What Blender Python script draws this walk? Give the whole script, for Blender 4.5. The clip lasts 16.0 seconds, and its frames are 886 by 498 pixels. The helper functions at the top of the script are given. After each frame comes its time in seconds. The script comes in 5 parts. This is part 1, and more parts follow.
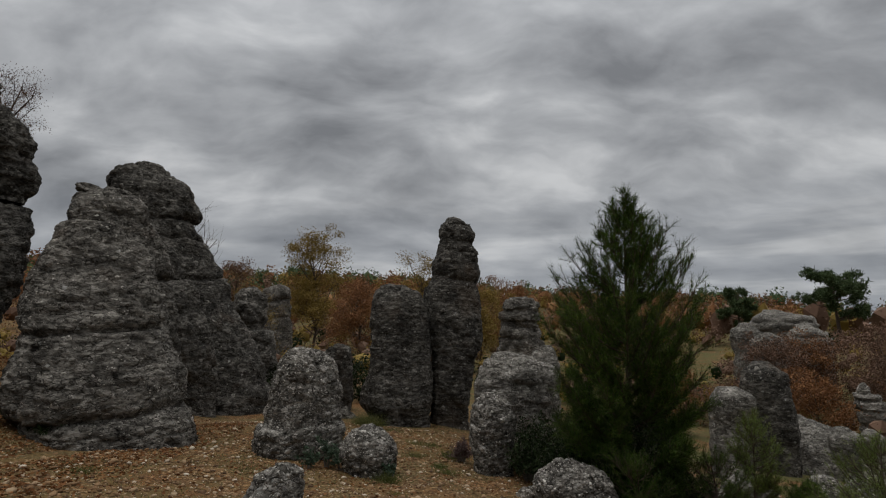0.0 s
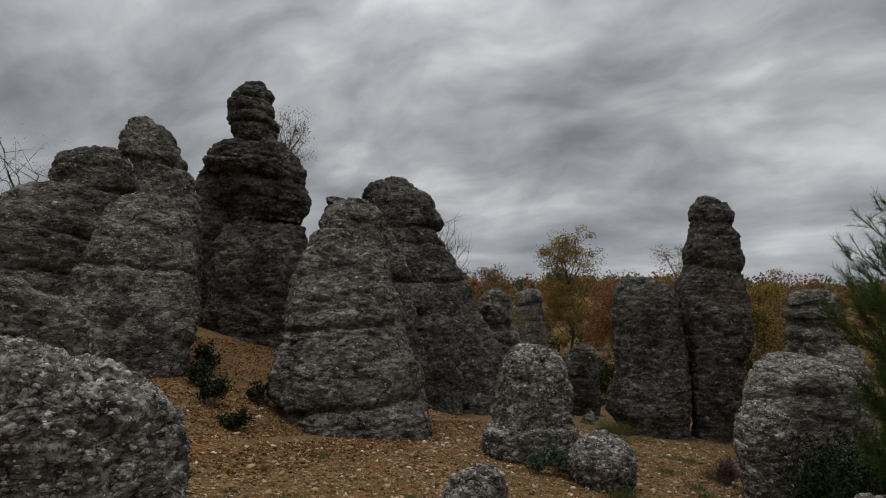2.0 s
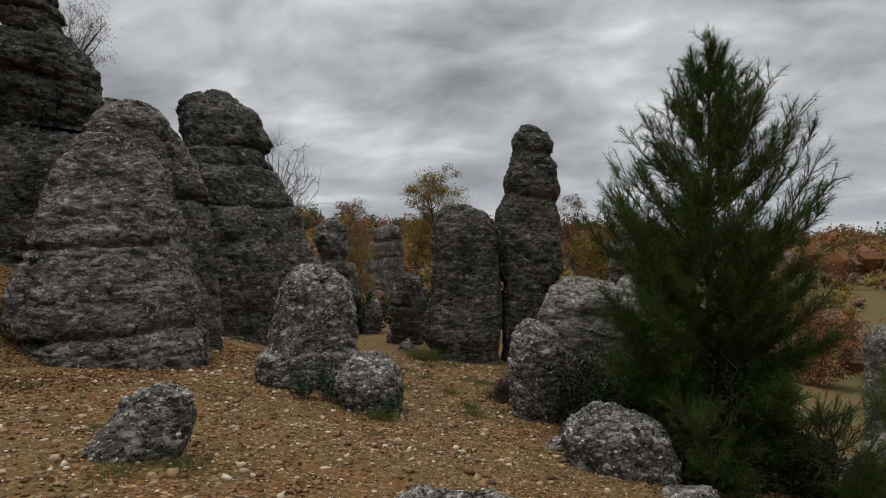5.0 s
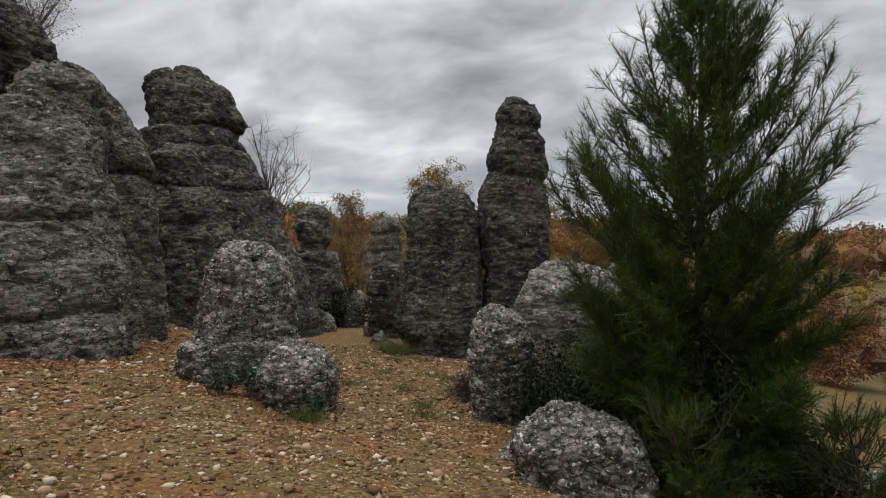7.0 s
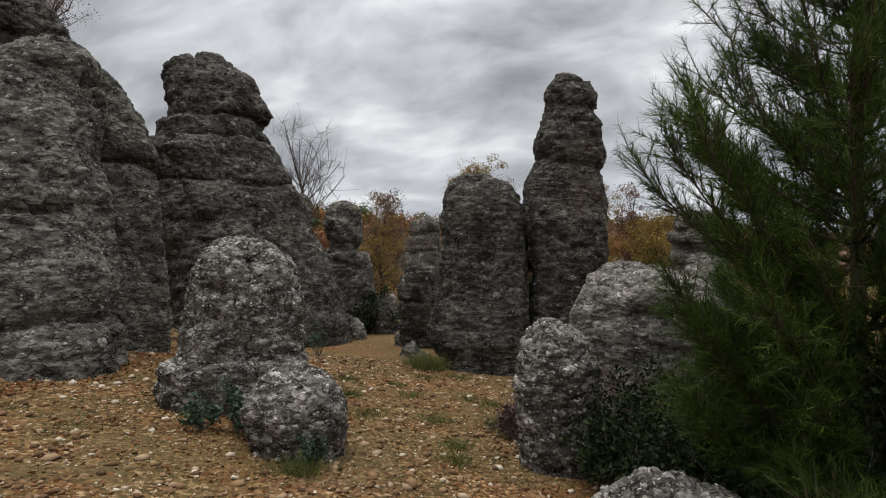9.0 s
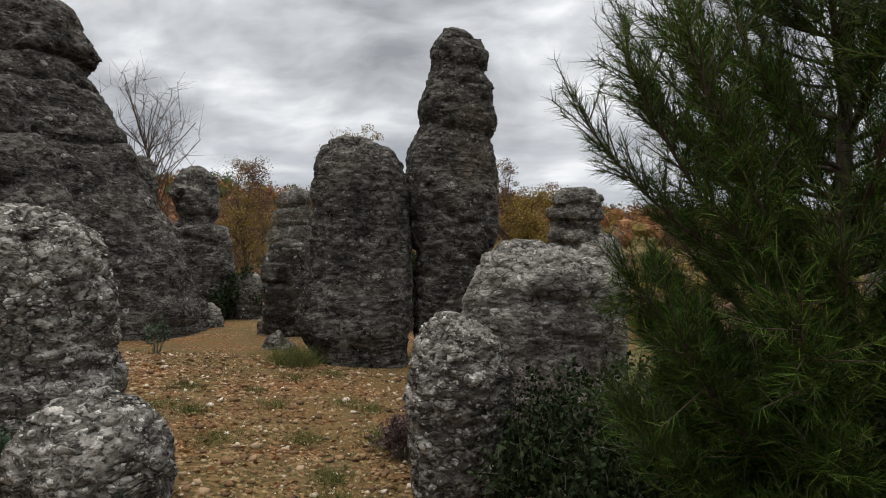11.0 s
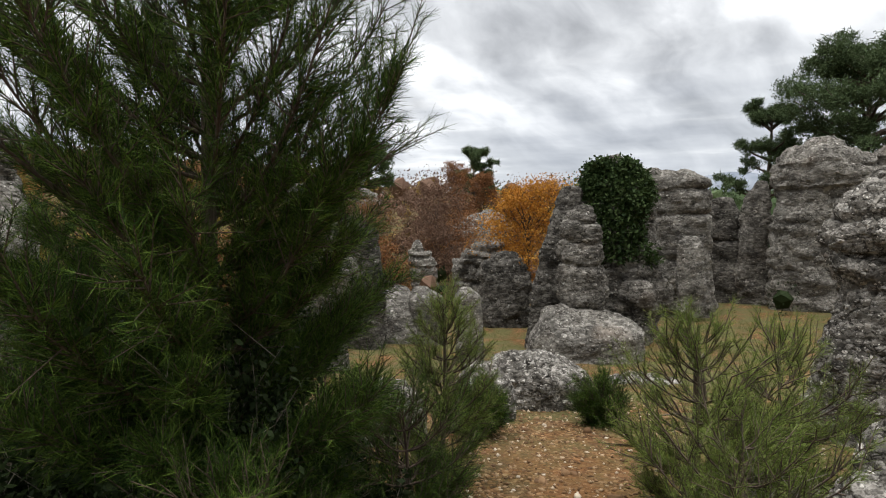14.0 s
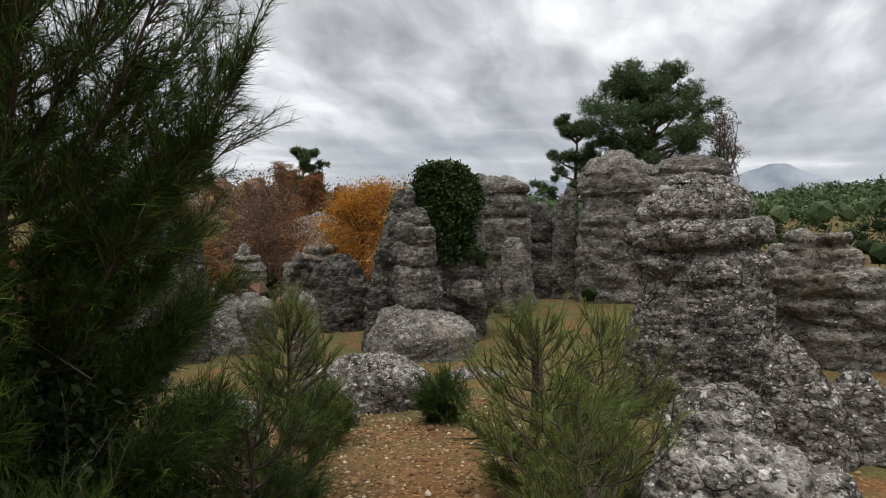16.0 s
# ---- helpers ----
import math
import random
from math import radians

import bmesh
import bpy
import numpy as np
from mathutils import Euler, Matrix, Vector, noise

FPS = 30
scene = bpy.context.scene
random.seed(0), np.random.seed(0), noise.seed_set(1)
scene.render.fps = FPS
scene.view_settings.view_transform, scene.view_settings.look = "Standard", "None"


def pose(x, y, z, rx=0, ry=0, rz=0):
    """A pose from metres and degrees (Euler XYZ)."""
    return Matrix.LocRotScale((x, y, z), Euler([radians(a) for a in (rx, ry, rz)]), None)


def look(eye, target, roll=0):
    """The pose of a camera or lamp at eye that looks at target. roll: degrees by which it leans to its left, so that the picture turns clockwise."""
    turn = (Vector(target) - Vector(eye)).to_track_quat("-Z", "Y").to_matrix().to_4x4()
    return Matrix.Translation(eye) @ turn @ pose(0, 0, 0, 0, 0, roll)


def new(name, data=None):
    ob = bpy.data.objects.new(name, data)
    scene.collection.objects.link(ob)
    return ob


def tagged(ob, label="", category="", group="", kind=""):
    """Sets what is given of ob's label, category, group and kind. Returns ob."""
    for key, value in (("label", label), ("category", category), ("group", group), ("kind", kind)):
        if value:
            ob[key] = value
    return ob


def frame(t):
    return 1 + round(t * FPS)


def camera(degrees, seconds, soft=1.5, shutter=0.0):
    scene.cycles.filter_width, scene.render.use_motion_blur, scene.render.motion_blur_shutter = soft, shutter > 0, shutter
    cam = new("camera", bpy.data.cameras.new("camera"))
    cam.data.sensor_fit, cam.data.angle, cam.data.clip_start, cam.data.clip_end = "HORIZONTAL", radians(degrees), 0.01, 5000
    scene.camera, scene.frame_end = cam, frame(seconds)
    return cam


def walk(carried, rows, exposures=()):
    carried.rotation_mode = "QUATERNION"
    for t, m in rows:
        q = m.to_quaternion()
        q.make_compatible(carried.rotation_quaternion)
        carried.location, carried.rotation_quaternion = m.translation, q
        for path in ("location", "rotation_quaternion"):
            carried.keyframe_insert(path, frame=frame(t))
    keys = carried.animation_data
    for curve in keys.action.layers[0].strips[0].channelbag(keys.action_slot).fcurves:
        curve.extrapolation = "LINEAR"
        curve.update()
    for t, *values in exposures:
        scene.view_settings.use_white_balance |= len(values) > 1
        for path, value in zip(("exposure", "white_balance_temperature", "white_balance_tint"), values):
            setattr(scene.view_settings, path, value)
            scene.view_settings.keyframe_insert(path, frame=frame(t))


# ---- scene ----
cam = camera(75.4, 16.0, soft=1.1)
# seconds, x, y, z, heading, pitch, roll
ROWS = [
    (0, 0.077, -0.047, 1.822, 0.26, 8.74, -0.3),
    (0.5, 0.155, 0.247, 1.767, 8.43, 8.74, -0.3),
    (1, 0.268, 0.541, 1.719, 15.6, 9.15, -0.3),
    (1.5, 0.317, 0.831, 1.687, 21.96, 9.38, -0.3),
    (2, 0.522, 0.961, 1.639, 26.03, 9.49, -0.2),
    (2.5, 0.731, 1.039, 1.612, 26.49, 9.38, -0.1),
    (3, 0.845, 1.206, 1.565, 24.21, 8.57, -0.1),
    (3.5, 0.984, 1.43, 1.515, 21.07, 6.95, -0.2),
    (4, 1.267, 1.625, 1.421, 17.32, 5.39, -0.3),
    (4.5, 1.524, 1.874, 1.364, 15.03, 4.42, -0.3),
    (5, 1.7, 2.228, 1.32, 14.36, 3.61, -0.2),
    (5.2, 1.771, 2.372, 1.285, 13.91, 3.41, -0.2),
    (7.5, 2.193, 3.962, 1.056, 17.57, 3.62, 0.29),
    (8, 2.054, 4.322, 1.078, 19.98, 3.78, 0.4),
    (10.3, 1.407, 6.037, 1.167, 17.15, 2.69, 0.2),
    (10.5, 1.352, 6.148, 1.168, 14.52, 2.21, 0.1),
    (11, 1.352, 6.307, 1.224, 7.15, 1.09, 0.1),
    (11.5, 1.45, 6.299, 1.236, -1.26, -0.11, 0),
    (12, 1.503, 6.273, 1.242, -10.28, -1.3, -0.11),
    (12.5, 1.56, 6.246, 1.249, -19.95, -2.56, -0.25),
    (13, 1.616, 6.181, 1.252, -29.08, -3.53, -0.38),
    (13.5, 1.644, 6.111, 1.245, -37.24, -4, -0.45),
    (14, 1.7, 6.091, 1.249, -43.56, -4.19, -0.5),
    (14.5, 1.706, 6.107, 1.266, -48.81, -4.41, -0.53),
    (15, 1.701, 6.115, 1.257, -53.24, -4.42, -0.52),
    (15.5, 1.677, 6.151, 1.248, -57.33, -4.24, -0.34),
    (16, 1.683, 6.256, 1.223, -60.48, -3.94, -0.03),
]
EXPOSURES = [(0.0, -0.98), (2.0, -0.88), (3.0, -0.9), (3.5, -0.95), (4.0, -0.85), (5.0, -0.55), (8.0, -0.25), (11.0, -0.14), (12.5, 0.0), (14.0, 0.2), (15.0, 0.08), (16.0, -0.12)]
walk(cam, [(t, pose(x, y, z, 90 + pitch, 0, yaw) @ pose(0, 0, 0, 0, 0, roll)) for t, x, y, z, yaw, pitch, roll in ROWS], EXPOSURES)

# ---------------------------------------------------------------- light
world = bpy.data.worlds.new("overcast_sky")
scene.world = world
world.use_nodes = True


class Nodes:
    """A short hand for building node trees."""

    def __init__(self, tree):
        self.tree = tree
        tree.nodes.clear()

    def add(self, kind, inputs=()):
        node = self.tree.nodes.new(kind)
        for key, value in dict(inputs).items():
            if isinstance(value, bpy.types.NodeSocket):
                self.tree.links.new(value, node.inputs[key])
            else:
                node.inputs[key].default_value = value
        return node

    def math(self, op, a, b=0.0, clamp=False):
        node = self.add("ShaderNodeMath", {0: a, 1: b})
        node.operation, node.use_clamp = op, clamp
        return node.outputs[0]

    def vmath(self, op, a, b):
        node = self.add("ShaderNodeVectorMath", {0: a, 1: b})
        node.operation = op
        return node.outputs[0]

    def voronoi(self, vector, scale):
        return self.add("ShaderNodeTexVoronoi", {"Vector": vector, "Scale": scale})

    def noise(self, vector, scale, detail=4.0, rough=0.55, distortion=0.0):
        return self.add("ShaderNodeTexNoise", {"Vector": vector, "Scale": scale, "Detail": detail, "Roughness": rough, "Distortion": distortion}).outputs["Fac"]

    def ramp(self, fac, *stops):
        node = self.add("ShaderNodeValToRGB", {"Fac": fac})
        while len(node.color_ramp.elements) < len(stops):
            node.color_ramp.elements.new(0.5)
        for element, (place, value) in zip(node.color_ramp.elements, stops):
            element.position = place
            element.color = (*value, 1.0) if isinstance(value, tuple) else (value, value, value, 1.0)
        return node.outputs["Color"]

    def mix(self, fac, a, b, blend="MIX"):
        node = self.add("ShaderNodeMix")
        node.data_type, node.blend_type = "RGBA", blend
        for socket, value in ((node.inputs[0], fac), (node.inputs[6], a), (node.inputs[7], b)):
            if isinstance(value, bpy.types.NodeSocket):
                self.tree.links.new(value, socket)
            else:
                socket.default_value = (*value, 1.0) if isinstance(value, tuple) else value
        return node.outputs[2]


def make_sky():
    n = Nodes(world.node_tree)
    way = n.add("ShaderNodeTexCoord").outputs["Generated"]
    parts = n.add("ShaderNodeSeparateXYZ", {0: way})
    up = n.math("MAXIMUM", parts.outputs["Z"], 0.0)
    low = n.math("ADD", up, 0.42)
    flat = n.add("ShaderNodeCombineXYZ", {"X": n.math("DIVIDE", parts.outputs["X"], low), "Y": n.math("DIVIDE", parts.outputs["Y"], low)}).outputs[0]
    wisp = n.add("ShaderNodeTexNoise", {"Vector": flat, "Scale": 2.4, "Detail": 3.0}).outputs["Color"]
    flat = n.vmath("ADD", flat, n.vmath("MULTIPLY", n.vmath("SUBTRACT", wisp, (0.5, 0.5, 0.5)), (0.22, 0.22, 0.0)))
    turned = n.add("ShaderNodeMapping", {"Vector": flat, "Rotation": (0, 0, radians(-20)), "Scale": (0.72, 1.15, 1.0)}).outputs[0]
    big = n.noise(turned, 1.7, 3.0, 0.5, 0.0)
    mid = n.noise(turned, 5.2, 6.0, 0.52, 0.1)
    tone = n.math("ADD", n.math("MULTIPLY", big, 0.52), n.math("MULTIPLY", mid, 0.48))
    clouds = n.ramp(tone, (0.37, (0.23, 0.238, 0.252)), (0.45, (0.36, 0.371, 0.388)), (0.525, (0.50, 0.513, 0.53)), (0.62, (0.75, 0.76, 0.77)))
    band = n.noise(n.add("ShaderNodeMapping", {"Vector": way, "Scale": (2.0, 2.0, 16.0)}).outputs[0], 1.6, 4.0, 0.5)
    haze = n.ramp(band, (0.35, (0.26, 0.285, 0.335)), (0.55, (0.42, 0.445, 0.485)), (0.7, (0.85, 0.86, 0.87)))
    near = n.ramp(up, (0.0, 1.0), (0.10, 0.55), (0.26, 0.0))
    cover = n.mix(near, clouds, haze)
    sky = n.add("ShaderNodeTexSky")
    sky.sky_type, sky.sun_disc, sky.sun_elevation, sky.sun_rotation = "NISHITA", False, radians(75), radians(274)
    # an overcast sky is brighter overhead
    cover = n.vmath("SCALE", cover, (0, 0, 0))
    cover.node.inputs["Scale"].default_value = 1.0
    n.tree.links.new(n.math("ADD", n.math("MULTIPLY", n.math("POWER", up, 4.0), 6.5), 1.32), cover.node.inputs["Scale"])
    total = n.mix(0.94, n.mix(1.0, sky.outputs[0], (0.08, 0.08, 0.08), "MULTIPLY"), cover)
    back = n.add("ShaderNodeBackground", {"Color": total, "Strength": 1.13})
    n.add("ShaderNodeOutputWorld", {"Surface": back.outputs[0]})


make_sky()
sun = new("sun", bpy.data.lights.new("sun", "SUN"))
sun.data.energy, sun.data.angle, sun.data.color = 1.5, radians(28), (1.0, 0.97, 0.93)
sun.matrix_world = look((0, 0, 0), (0.26, -0.02, -0.95))

# ---------------------------------------------------------------- materials
def surface(name):
    m = bpy.data.materials.new(name)
    m.use_nodes = True
    return m, Nodes(m.node_tree)


def finish(n, colour, rough=0.9, height=None, strength=0.5, distance=0.02, spec=0.2, **more):
    normal = {"Normal": n.add("ShaderNodeBump", {"Height": height, "Strength": strength, "Distance": distance}).outputs[0]} if height is not None else {}
    body = n.add("ShaderNodeBsdfPrincipled", {"Base Color": colour, "Roughness": rough, "Specular IOR Level": spec, **normal, **more})
    n.add("ShaderNodeOutputMaterial", {"Surface": body.outputs[0]})


def rock_material(name, dark, mid, pale, clast, share, lichen):
    """Grey conglomerate: a scaly bedded matrix with pits and hairline cracks, rounded pale clasts of two sizes set in
    it, lichen spots and weathering stains. The shade in pits, cracks and round the clasts is deepened in the colour.
    """
    m, n = surface(name)
    at = n.add("ShaderNodeNewGeometry").outputs["Position"]
    wob = n.add("ShaderNodeTexNoise", {"Vector": at, "Scale": 9.0, "Detail": 4.0, "Roughness": 0.6}).outputs["Color"]
    bent = n.vmath("ADD", at, n.vmath("MULTIPLY", n.vmath("SUBTRACT", wob, (0.5, 0.5, 0.5)), (0.09, 0.09, 0.06)))
    lying = n.vmath("MULTIPLY", bent, (1.0, 1.0, 2.7 - 1.6 * share))
    grit = n.noise(n.vmath("MULTIPLY", at, (1.0, 1.0, 1.5)), 34.0, 7.0, 0.72)
    scale = n.noise(lying, 6.0, 6.0, 0.54)
    patch = n.noise(n.vmath("MULTIPLY", at, (1.0, 1.0, 1.4)), 1.5, 6.0, 0.62)
    half = tuple(0.35 * a + 0.65 * b for a, b in zip(dark, mid))
    bright = tuple(0.62 * a + 0.38 * b for a, b in zip(mid, pale))
    body = n.ramp(n.math("ADD", n.math("MULTIPLY", scale, 0.85), n.math("MULTIPLY", grit, 0.15)), (0.27, dark), (0.37, half), (0.46, mid), (0.61, bright))
    body = n.mix(1.0, body, n.ramp(patch, (0.34, 0.45), (0.48, 0.92), (0.60, 1.2), (0.70, 1.5)), "MULTIPLY")
    # flat scales parted by thin gaps, crevice shade painted into them
    edge = n.voronoi(lying, clast * 0.62)
    edge.feature = "DISTANCE_TO_EDGE"
    broken = n.ramp(n.noise(at, 3.1, 4.0), (0.44, 0.05), (0.56, 1.0))
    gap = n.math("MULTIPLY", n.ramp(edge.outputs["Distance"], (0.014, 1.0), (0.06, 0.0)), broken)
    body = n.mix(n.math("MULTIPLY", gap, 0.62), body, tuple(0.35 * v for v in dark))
    rise = n.math("MULTIPLY", n.math("SUBTRACT", 1.0, gap), 0.8)
    rise = n.math("ADD", rise, n.math("MULTIPLY", scale, 1.6))
    # rounded clasts, some standing proud, with contact shade painted as a dark rim
    for size, amount, bulge in ((clast * 0.62, share * 0.75, 1.0), (clast * 1.35, share, 0.55), (clast * 2.6, share, 0.25)):
        cell = n.voronoi(n.vmath("MULTIPLY", bent, (1.0, 1.0, 1.25)), size)
        pick = n.add("ShaderNodeSeparateColor", {0: cell.outputs["Color"]})
        chosen = n.ramp(pick.outputs[0], (1.0 - amount - 0.02, 0.0), (1.0 - amount, 1.0))
        reach = n.math("ADD", n.math("MULTIPLY", pick.outputs[1], 0.24), 0.27)
        inside = n.math("SUBTRACT", reach, cell.outputs["Distance"])
        disc = n.math("MULTIPLY", n.ramp(inside, (0.0, 0.0), (0.045, 1.0)), chosen)
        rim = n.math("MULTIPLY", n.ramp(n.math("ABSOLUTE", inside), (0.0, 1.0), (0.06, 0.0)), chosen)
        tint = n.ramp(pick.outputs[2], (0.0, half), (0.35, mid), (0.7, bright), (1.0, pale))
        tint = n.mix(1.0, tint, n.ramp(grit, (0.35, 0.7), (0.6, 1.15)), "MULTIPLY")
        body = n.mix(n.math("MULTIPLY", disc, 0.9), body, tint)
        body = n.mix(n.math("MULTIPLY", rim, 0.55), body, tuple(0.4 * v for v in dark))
        dome = n.math("MULTIPLY", n.math("MAXIMUM", inside, 0.0), chosen)
        rise = n.math("ADD", rise, n.math("MULTIPLY", dome, 2.6 * bulge))
    # sunken pits, their inner shade painted dark as well
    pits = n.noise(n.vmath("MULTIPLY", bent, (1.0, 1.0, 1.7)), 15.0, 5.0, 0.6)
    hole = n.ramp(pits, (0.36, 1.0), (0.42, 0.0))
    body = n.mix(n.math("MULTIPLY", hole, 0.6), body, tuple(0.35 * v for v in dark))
    stain = n.noise(n.vmath("MULTIPLY", at, (1.3, 1.3, 0.5)), 0.9, 8.0, 0.66)
    body = n.mix(n.ramp(stain, (0.55, 0.0), (0.64, 0.45)), body, tuple(1.15 * v for v in dark))
    spots = n.voronoi(bent, 2.6)
    ragged = n.math("ADD", spots.outputs["Distance"], n.math("MULTIPLY", n.noise(at, 13.0, 5.0, 0.65), 0.5))
    body = n.mix(n.math("MULTIPLY", n.ramp(ragged, (0.29, 1.0), (0.34, 0.0)), lichen), body, (0.46, 0.455, 0.42))
    rust = n.noise(at, 0.6, 4.0)
    body = n.mix(n.ramp(rust, (0.60, 0.0), (0.75, 0.3)), body, (0.16, 0.105, 0.065))
    height = n.math("ADD", n.math("SUBTRACT", rise, n.math("MULTIPLY", hole, 0.5)), n.math("MULTIPLY", grit, 0.3))
    finish(n, body, 0.95, height, 1.0, 0.045, 0.08)
    return m


def leaf_material(name, *tones, rough=0.6):
    """Leaves, needles or blades: tones that vary from leaf to leaf, with light passing through."""
    m, n = surface(name)
    geo = n.add("ShaderNodeNewGeometry")
    mixed = n.math("ADD", n.math("MULTIPLY", geo.outputs["Random Per Island"], 0.6), n.math("MULTIPLY", n.noise(geo.outputs["Position"], 1.1, 3.0), 0.45), True)
    colour = n.ramp(mixed, *[(0.12 + 0.76 * i / max(1, len(tones) - 1), c) for i, c in enumerate(tones)])
    body = n.add("ShaderNodeBsdfPrincipled", {"Base Color": colour, "Roughness": rough, "Specular IOR Level": 0.06})
    glow = n.add("ShaderNodeBsdfTranslucent", {"Color": colour})
    both = n.add("ShaderNodeMixShader", {0: 0.12, 1: body.outputs[0], 2: glow.outputs[0]})
    n.add("ShaderNodeOutputMaterial", {"Surface": both.outputs[0]})
    return m


def bark_material(name, dark, pale):
    m, n = surface(name)
    at = n.add("ShaderNodeNewGeometry").outputs["Position"]
    grain = n.noise(n.vmath("MULTIPLY", at, (1, 1, 0.25)), 40.0, 5.0)
    finish(n, n.ramp(grain, (0.3, dark), (0.7, pale)), 0.95, grain, 0.8, 0.01, 0.1)
    return m


def ground_material():
    """Ochre earth with gravel, bare clay patches and thin grass that grows thicker on the eastern flat and beyond."""
    m, n = surface("gravelly_earth")
    at = n.add("ShaderNodeNewGeometry").outputs["Position"]
    grains = n.voronoi(at, 30.0)
    tone = n.add("ShaderNodeSeparateColor", {0: grains.outputs["Color"]}).outputs[0]
    earth = n.ramp(tone, (0.0, (0.034, 0.016, 0.007)), (0.5, (0.118, 0.055, 0.021)), (0.85, (0.215, 0.113, 0.049)), (1.0, (0.37, 0.255, 0.145)))
    patch = n.noise(at, 0.55, 5.0, 0.6)
    earth = n.mix(n.ramp(patch, (0.45, 0.0), (0.62, 0.7)), earth, (0.135, 0.063, 0.024))
    damp = n.noise(at, 1.7, 4.0)
    earth = n.mix(n.ramp(damp, (0.5, 0.0), (0.7, 0.5)), earth, (0.085, 0.055, 0.03))
    east = n.add("ShaderNodeSeparateXYZ", {0: at})
    field = n.add("ShaderNodeMapRange", {0: n.math("ADD", east.outputs["X"], n.math("MULTIPLY", n.math("ABSOLUTE", n.math("SUBTRACT", east.outputs["Y"], 8.0)), 0.5)), 1: 6.5, 2: 10.0}).outputs[0]
    green = n.math("MULTIPLY", n.ramp(n.noise(at, 1.3, 6.0, 0.65), (0.38, 0.0), (0.54, 1.0)), n.math("ADD", n.math("MULTIPLY", field, 0.5), 0.42))
    blades = n.ramp(n.noise(at, 35.0, 4.0), (0.3, (0.038, 0.043, 0.015)), (0.7, (0.125, 0.115, 0.046)))
    body = n.mix(green, earth, blades)
    height = n.math("ADD", n.math("MULTIPLY", grains.outputs["Distance"], -0.6), n.noise(at, 14.0, 6.0))
    finish(n, body, 0.95, height, 0.8, 0.03, 0.1)
    return m


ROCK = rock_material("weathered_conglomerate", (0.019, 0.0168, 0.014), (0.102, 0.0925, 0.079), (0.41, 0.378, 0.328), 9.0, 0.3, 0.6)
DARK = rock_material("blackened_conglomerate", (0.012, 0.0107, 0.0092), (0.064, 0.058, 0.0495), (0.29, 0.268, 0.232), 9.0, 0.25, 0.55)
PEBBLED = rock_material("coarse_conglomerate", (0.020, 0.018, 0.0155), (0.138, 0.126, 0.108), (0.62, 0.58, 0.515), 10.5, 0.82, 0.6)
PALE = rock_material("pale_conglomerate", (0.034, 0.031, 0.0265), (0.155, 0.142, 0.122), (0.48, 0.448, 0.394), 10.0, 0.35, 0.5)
EARTH = ground_material()
BARK = bark_material("pine_bark", (0.035, 0.026, 0.02), (0.12, 0.09, 0.068))
TWIG = bark_material("grey_twigs", (0.10, 0.085, 0.07), (0.24, 0.21, 0.18))
NEEDLE = leaf_material("pine_needles", (0.006, 0.014, 0.003), (0.026, 0.054, 0.009), (0.13, 0.19, 0.032))
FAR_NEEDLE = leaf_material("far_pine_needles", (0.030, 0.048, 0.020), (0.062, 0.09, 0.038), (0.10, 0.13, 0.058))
RUST = leaf_material("rust_leaves", (0.11, 0.05, 0.024), (0.19, 0.088, 0.038), (0.27, 0.14, 0.06))
GOLD = leaf_material("golden_leaves", (0.26, 0.10, 0.015), (0.38, 0.16, 0.022), (0.42, 0.22, 0.04))
OLIVE = leaf_material("ochre_olive_leaves", (0.12, 0.088, 0.026), (0.21, 0.145, 0.038), (0.29, 0.20, 0.06))
BROWN = leaf_material("dry_brown_leaves", (0.08, 0.048, 0.032), (0.14, 0.082, 0.054), (0.21, 0.135, 0.095))
FRESH = leaf_material("fresh_pine_needles", (0.045, 0.072, 0.016), (0.11, 0.15, 0.033), (0.23, 0.26, 0.068))
IVY = leaf_material("ivy_leaves", (0.010, 0.020, 0.006), (0.026, 0.044, 0.013), (0.055, 0.078, 0.027))
def gravel_material():
    m, n = surface("loose_gravel")
    geo = n.add("ShaderNodeNewGeometry")
    tone = n.ramp(geo.outputs["Random Per Island"], (0.0, (0.048, 0.026, 0.013)), (0.3, (0.135, 0.074, 0.034)), (0.62, (0.235, 0.142, 0.071)), (0.86, (0.36, 0.265, 0.165)), (0.97, (0.56, 0.49, 0.385)))
    fine = n.noise(geo.outputs["Position"], 60.0, 4.0)
    finish(n, n.mix(n.math("MULTIPLY", fine, 0.4), tone, (0.16, 0.10, 0.06)), 0.9, fine, 0.4, 0.006, 0.15)
    return m


GRAVEL = gravel_material()
LITTER = leaf_material("fallen_leaves", (0.09, 0.035, 0.015), (0.17, 0.075, 0.03), (0.26, 0.14, 0.06), rough=0.8)
GRASS = leaf_material("grass_blades", (0.04, 0.055, 0.014), (0.085, 0.10, 0.028), (0.19, 0.165, 0.07))
SHRUB = leaf_material("shrub_leaves", (0.007, 0.012, 0.004), (0.015, 0.024, 0.008), (0.034, 0.047, 0.018))
SPURGE = leaf_material("spurge_leaves", (0.030, 0.047, 0.030), (0.055, 0.082, 0.052), (0.092, 0.122, 0.078))
HEATH = leaf_material("heather_twigs", (0.06, 0.035, 0.035), (0.11, 0.07, 0.065), (0.16, 0.11, 0.10))

# ---------------------------------------------------------------- mesh tools
def lattice(p):
    """Random values in 0..1 at whole-number points."""
    q = p.astype(np.int64)
    h = (q[..., 0] * 73856093) ^ (q[..., 1] * 19349663) ^ (q[..., 2] * 83492791)
    h = (h ^ (h >> 13)) * 1274126177
    h = h ^ (h >> 16)
    return (h & 0xFFFFFF) / float(0xFFFFFF)


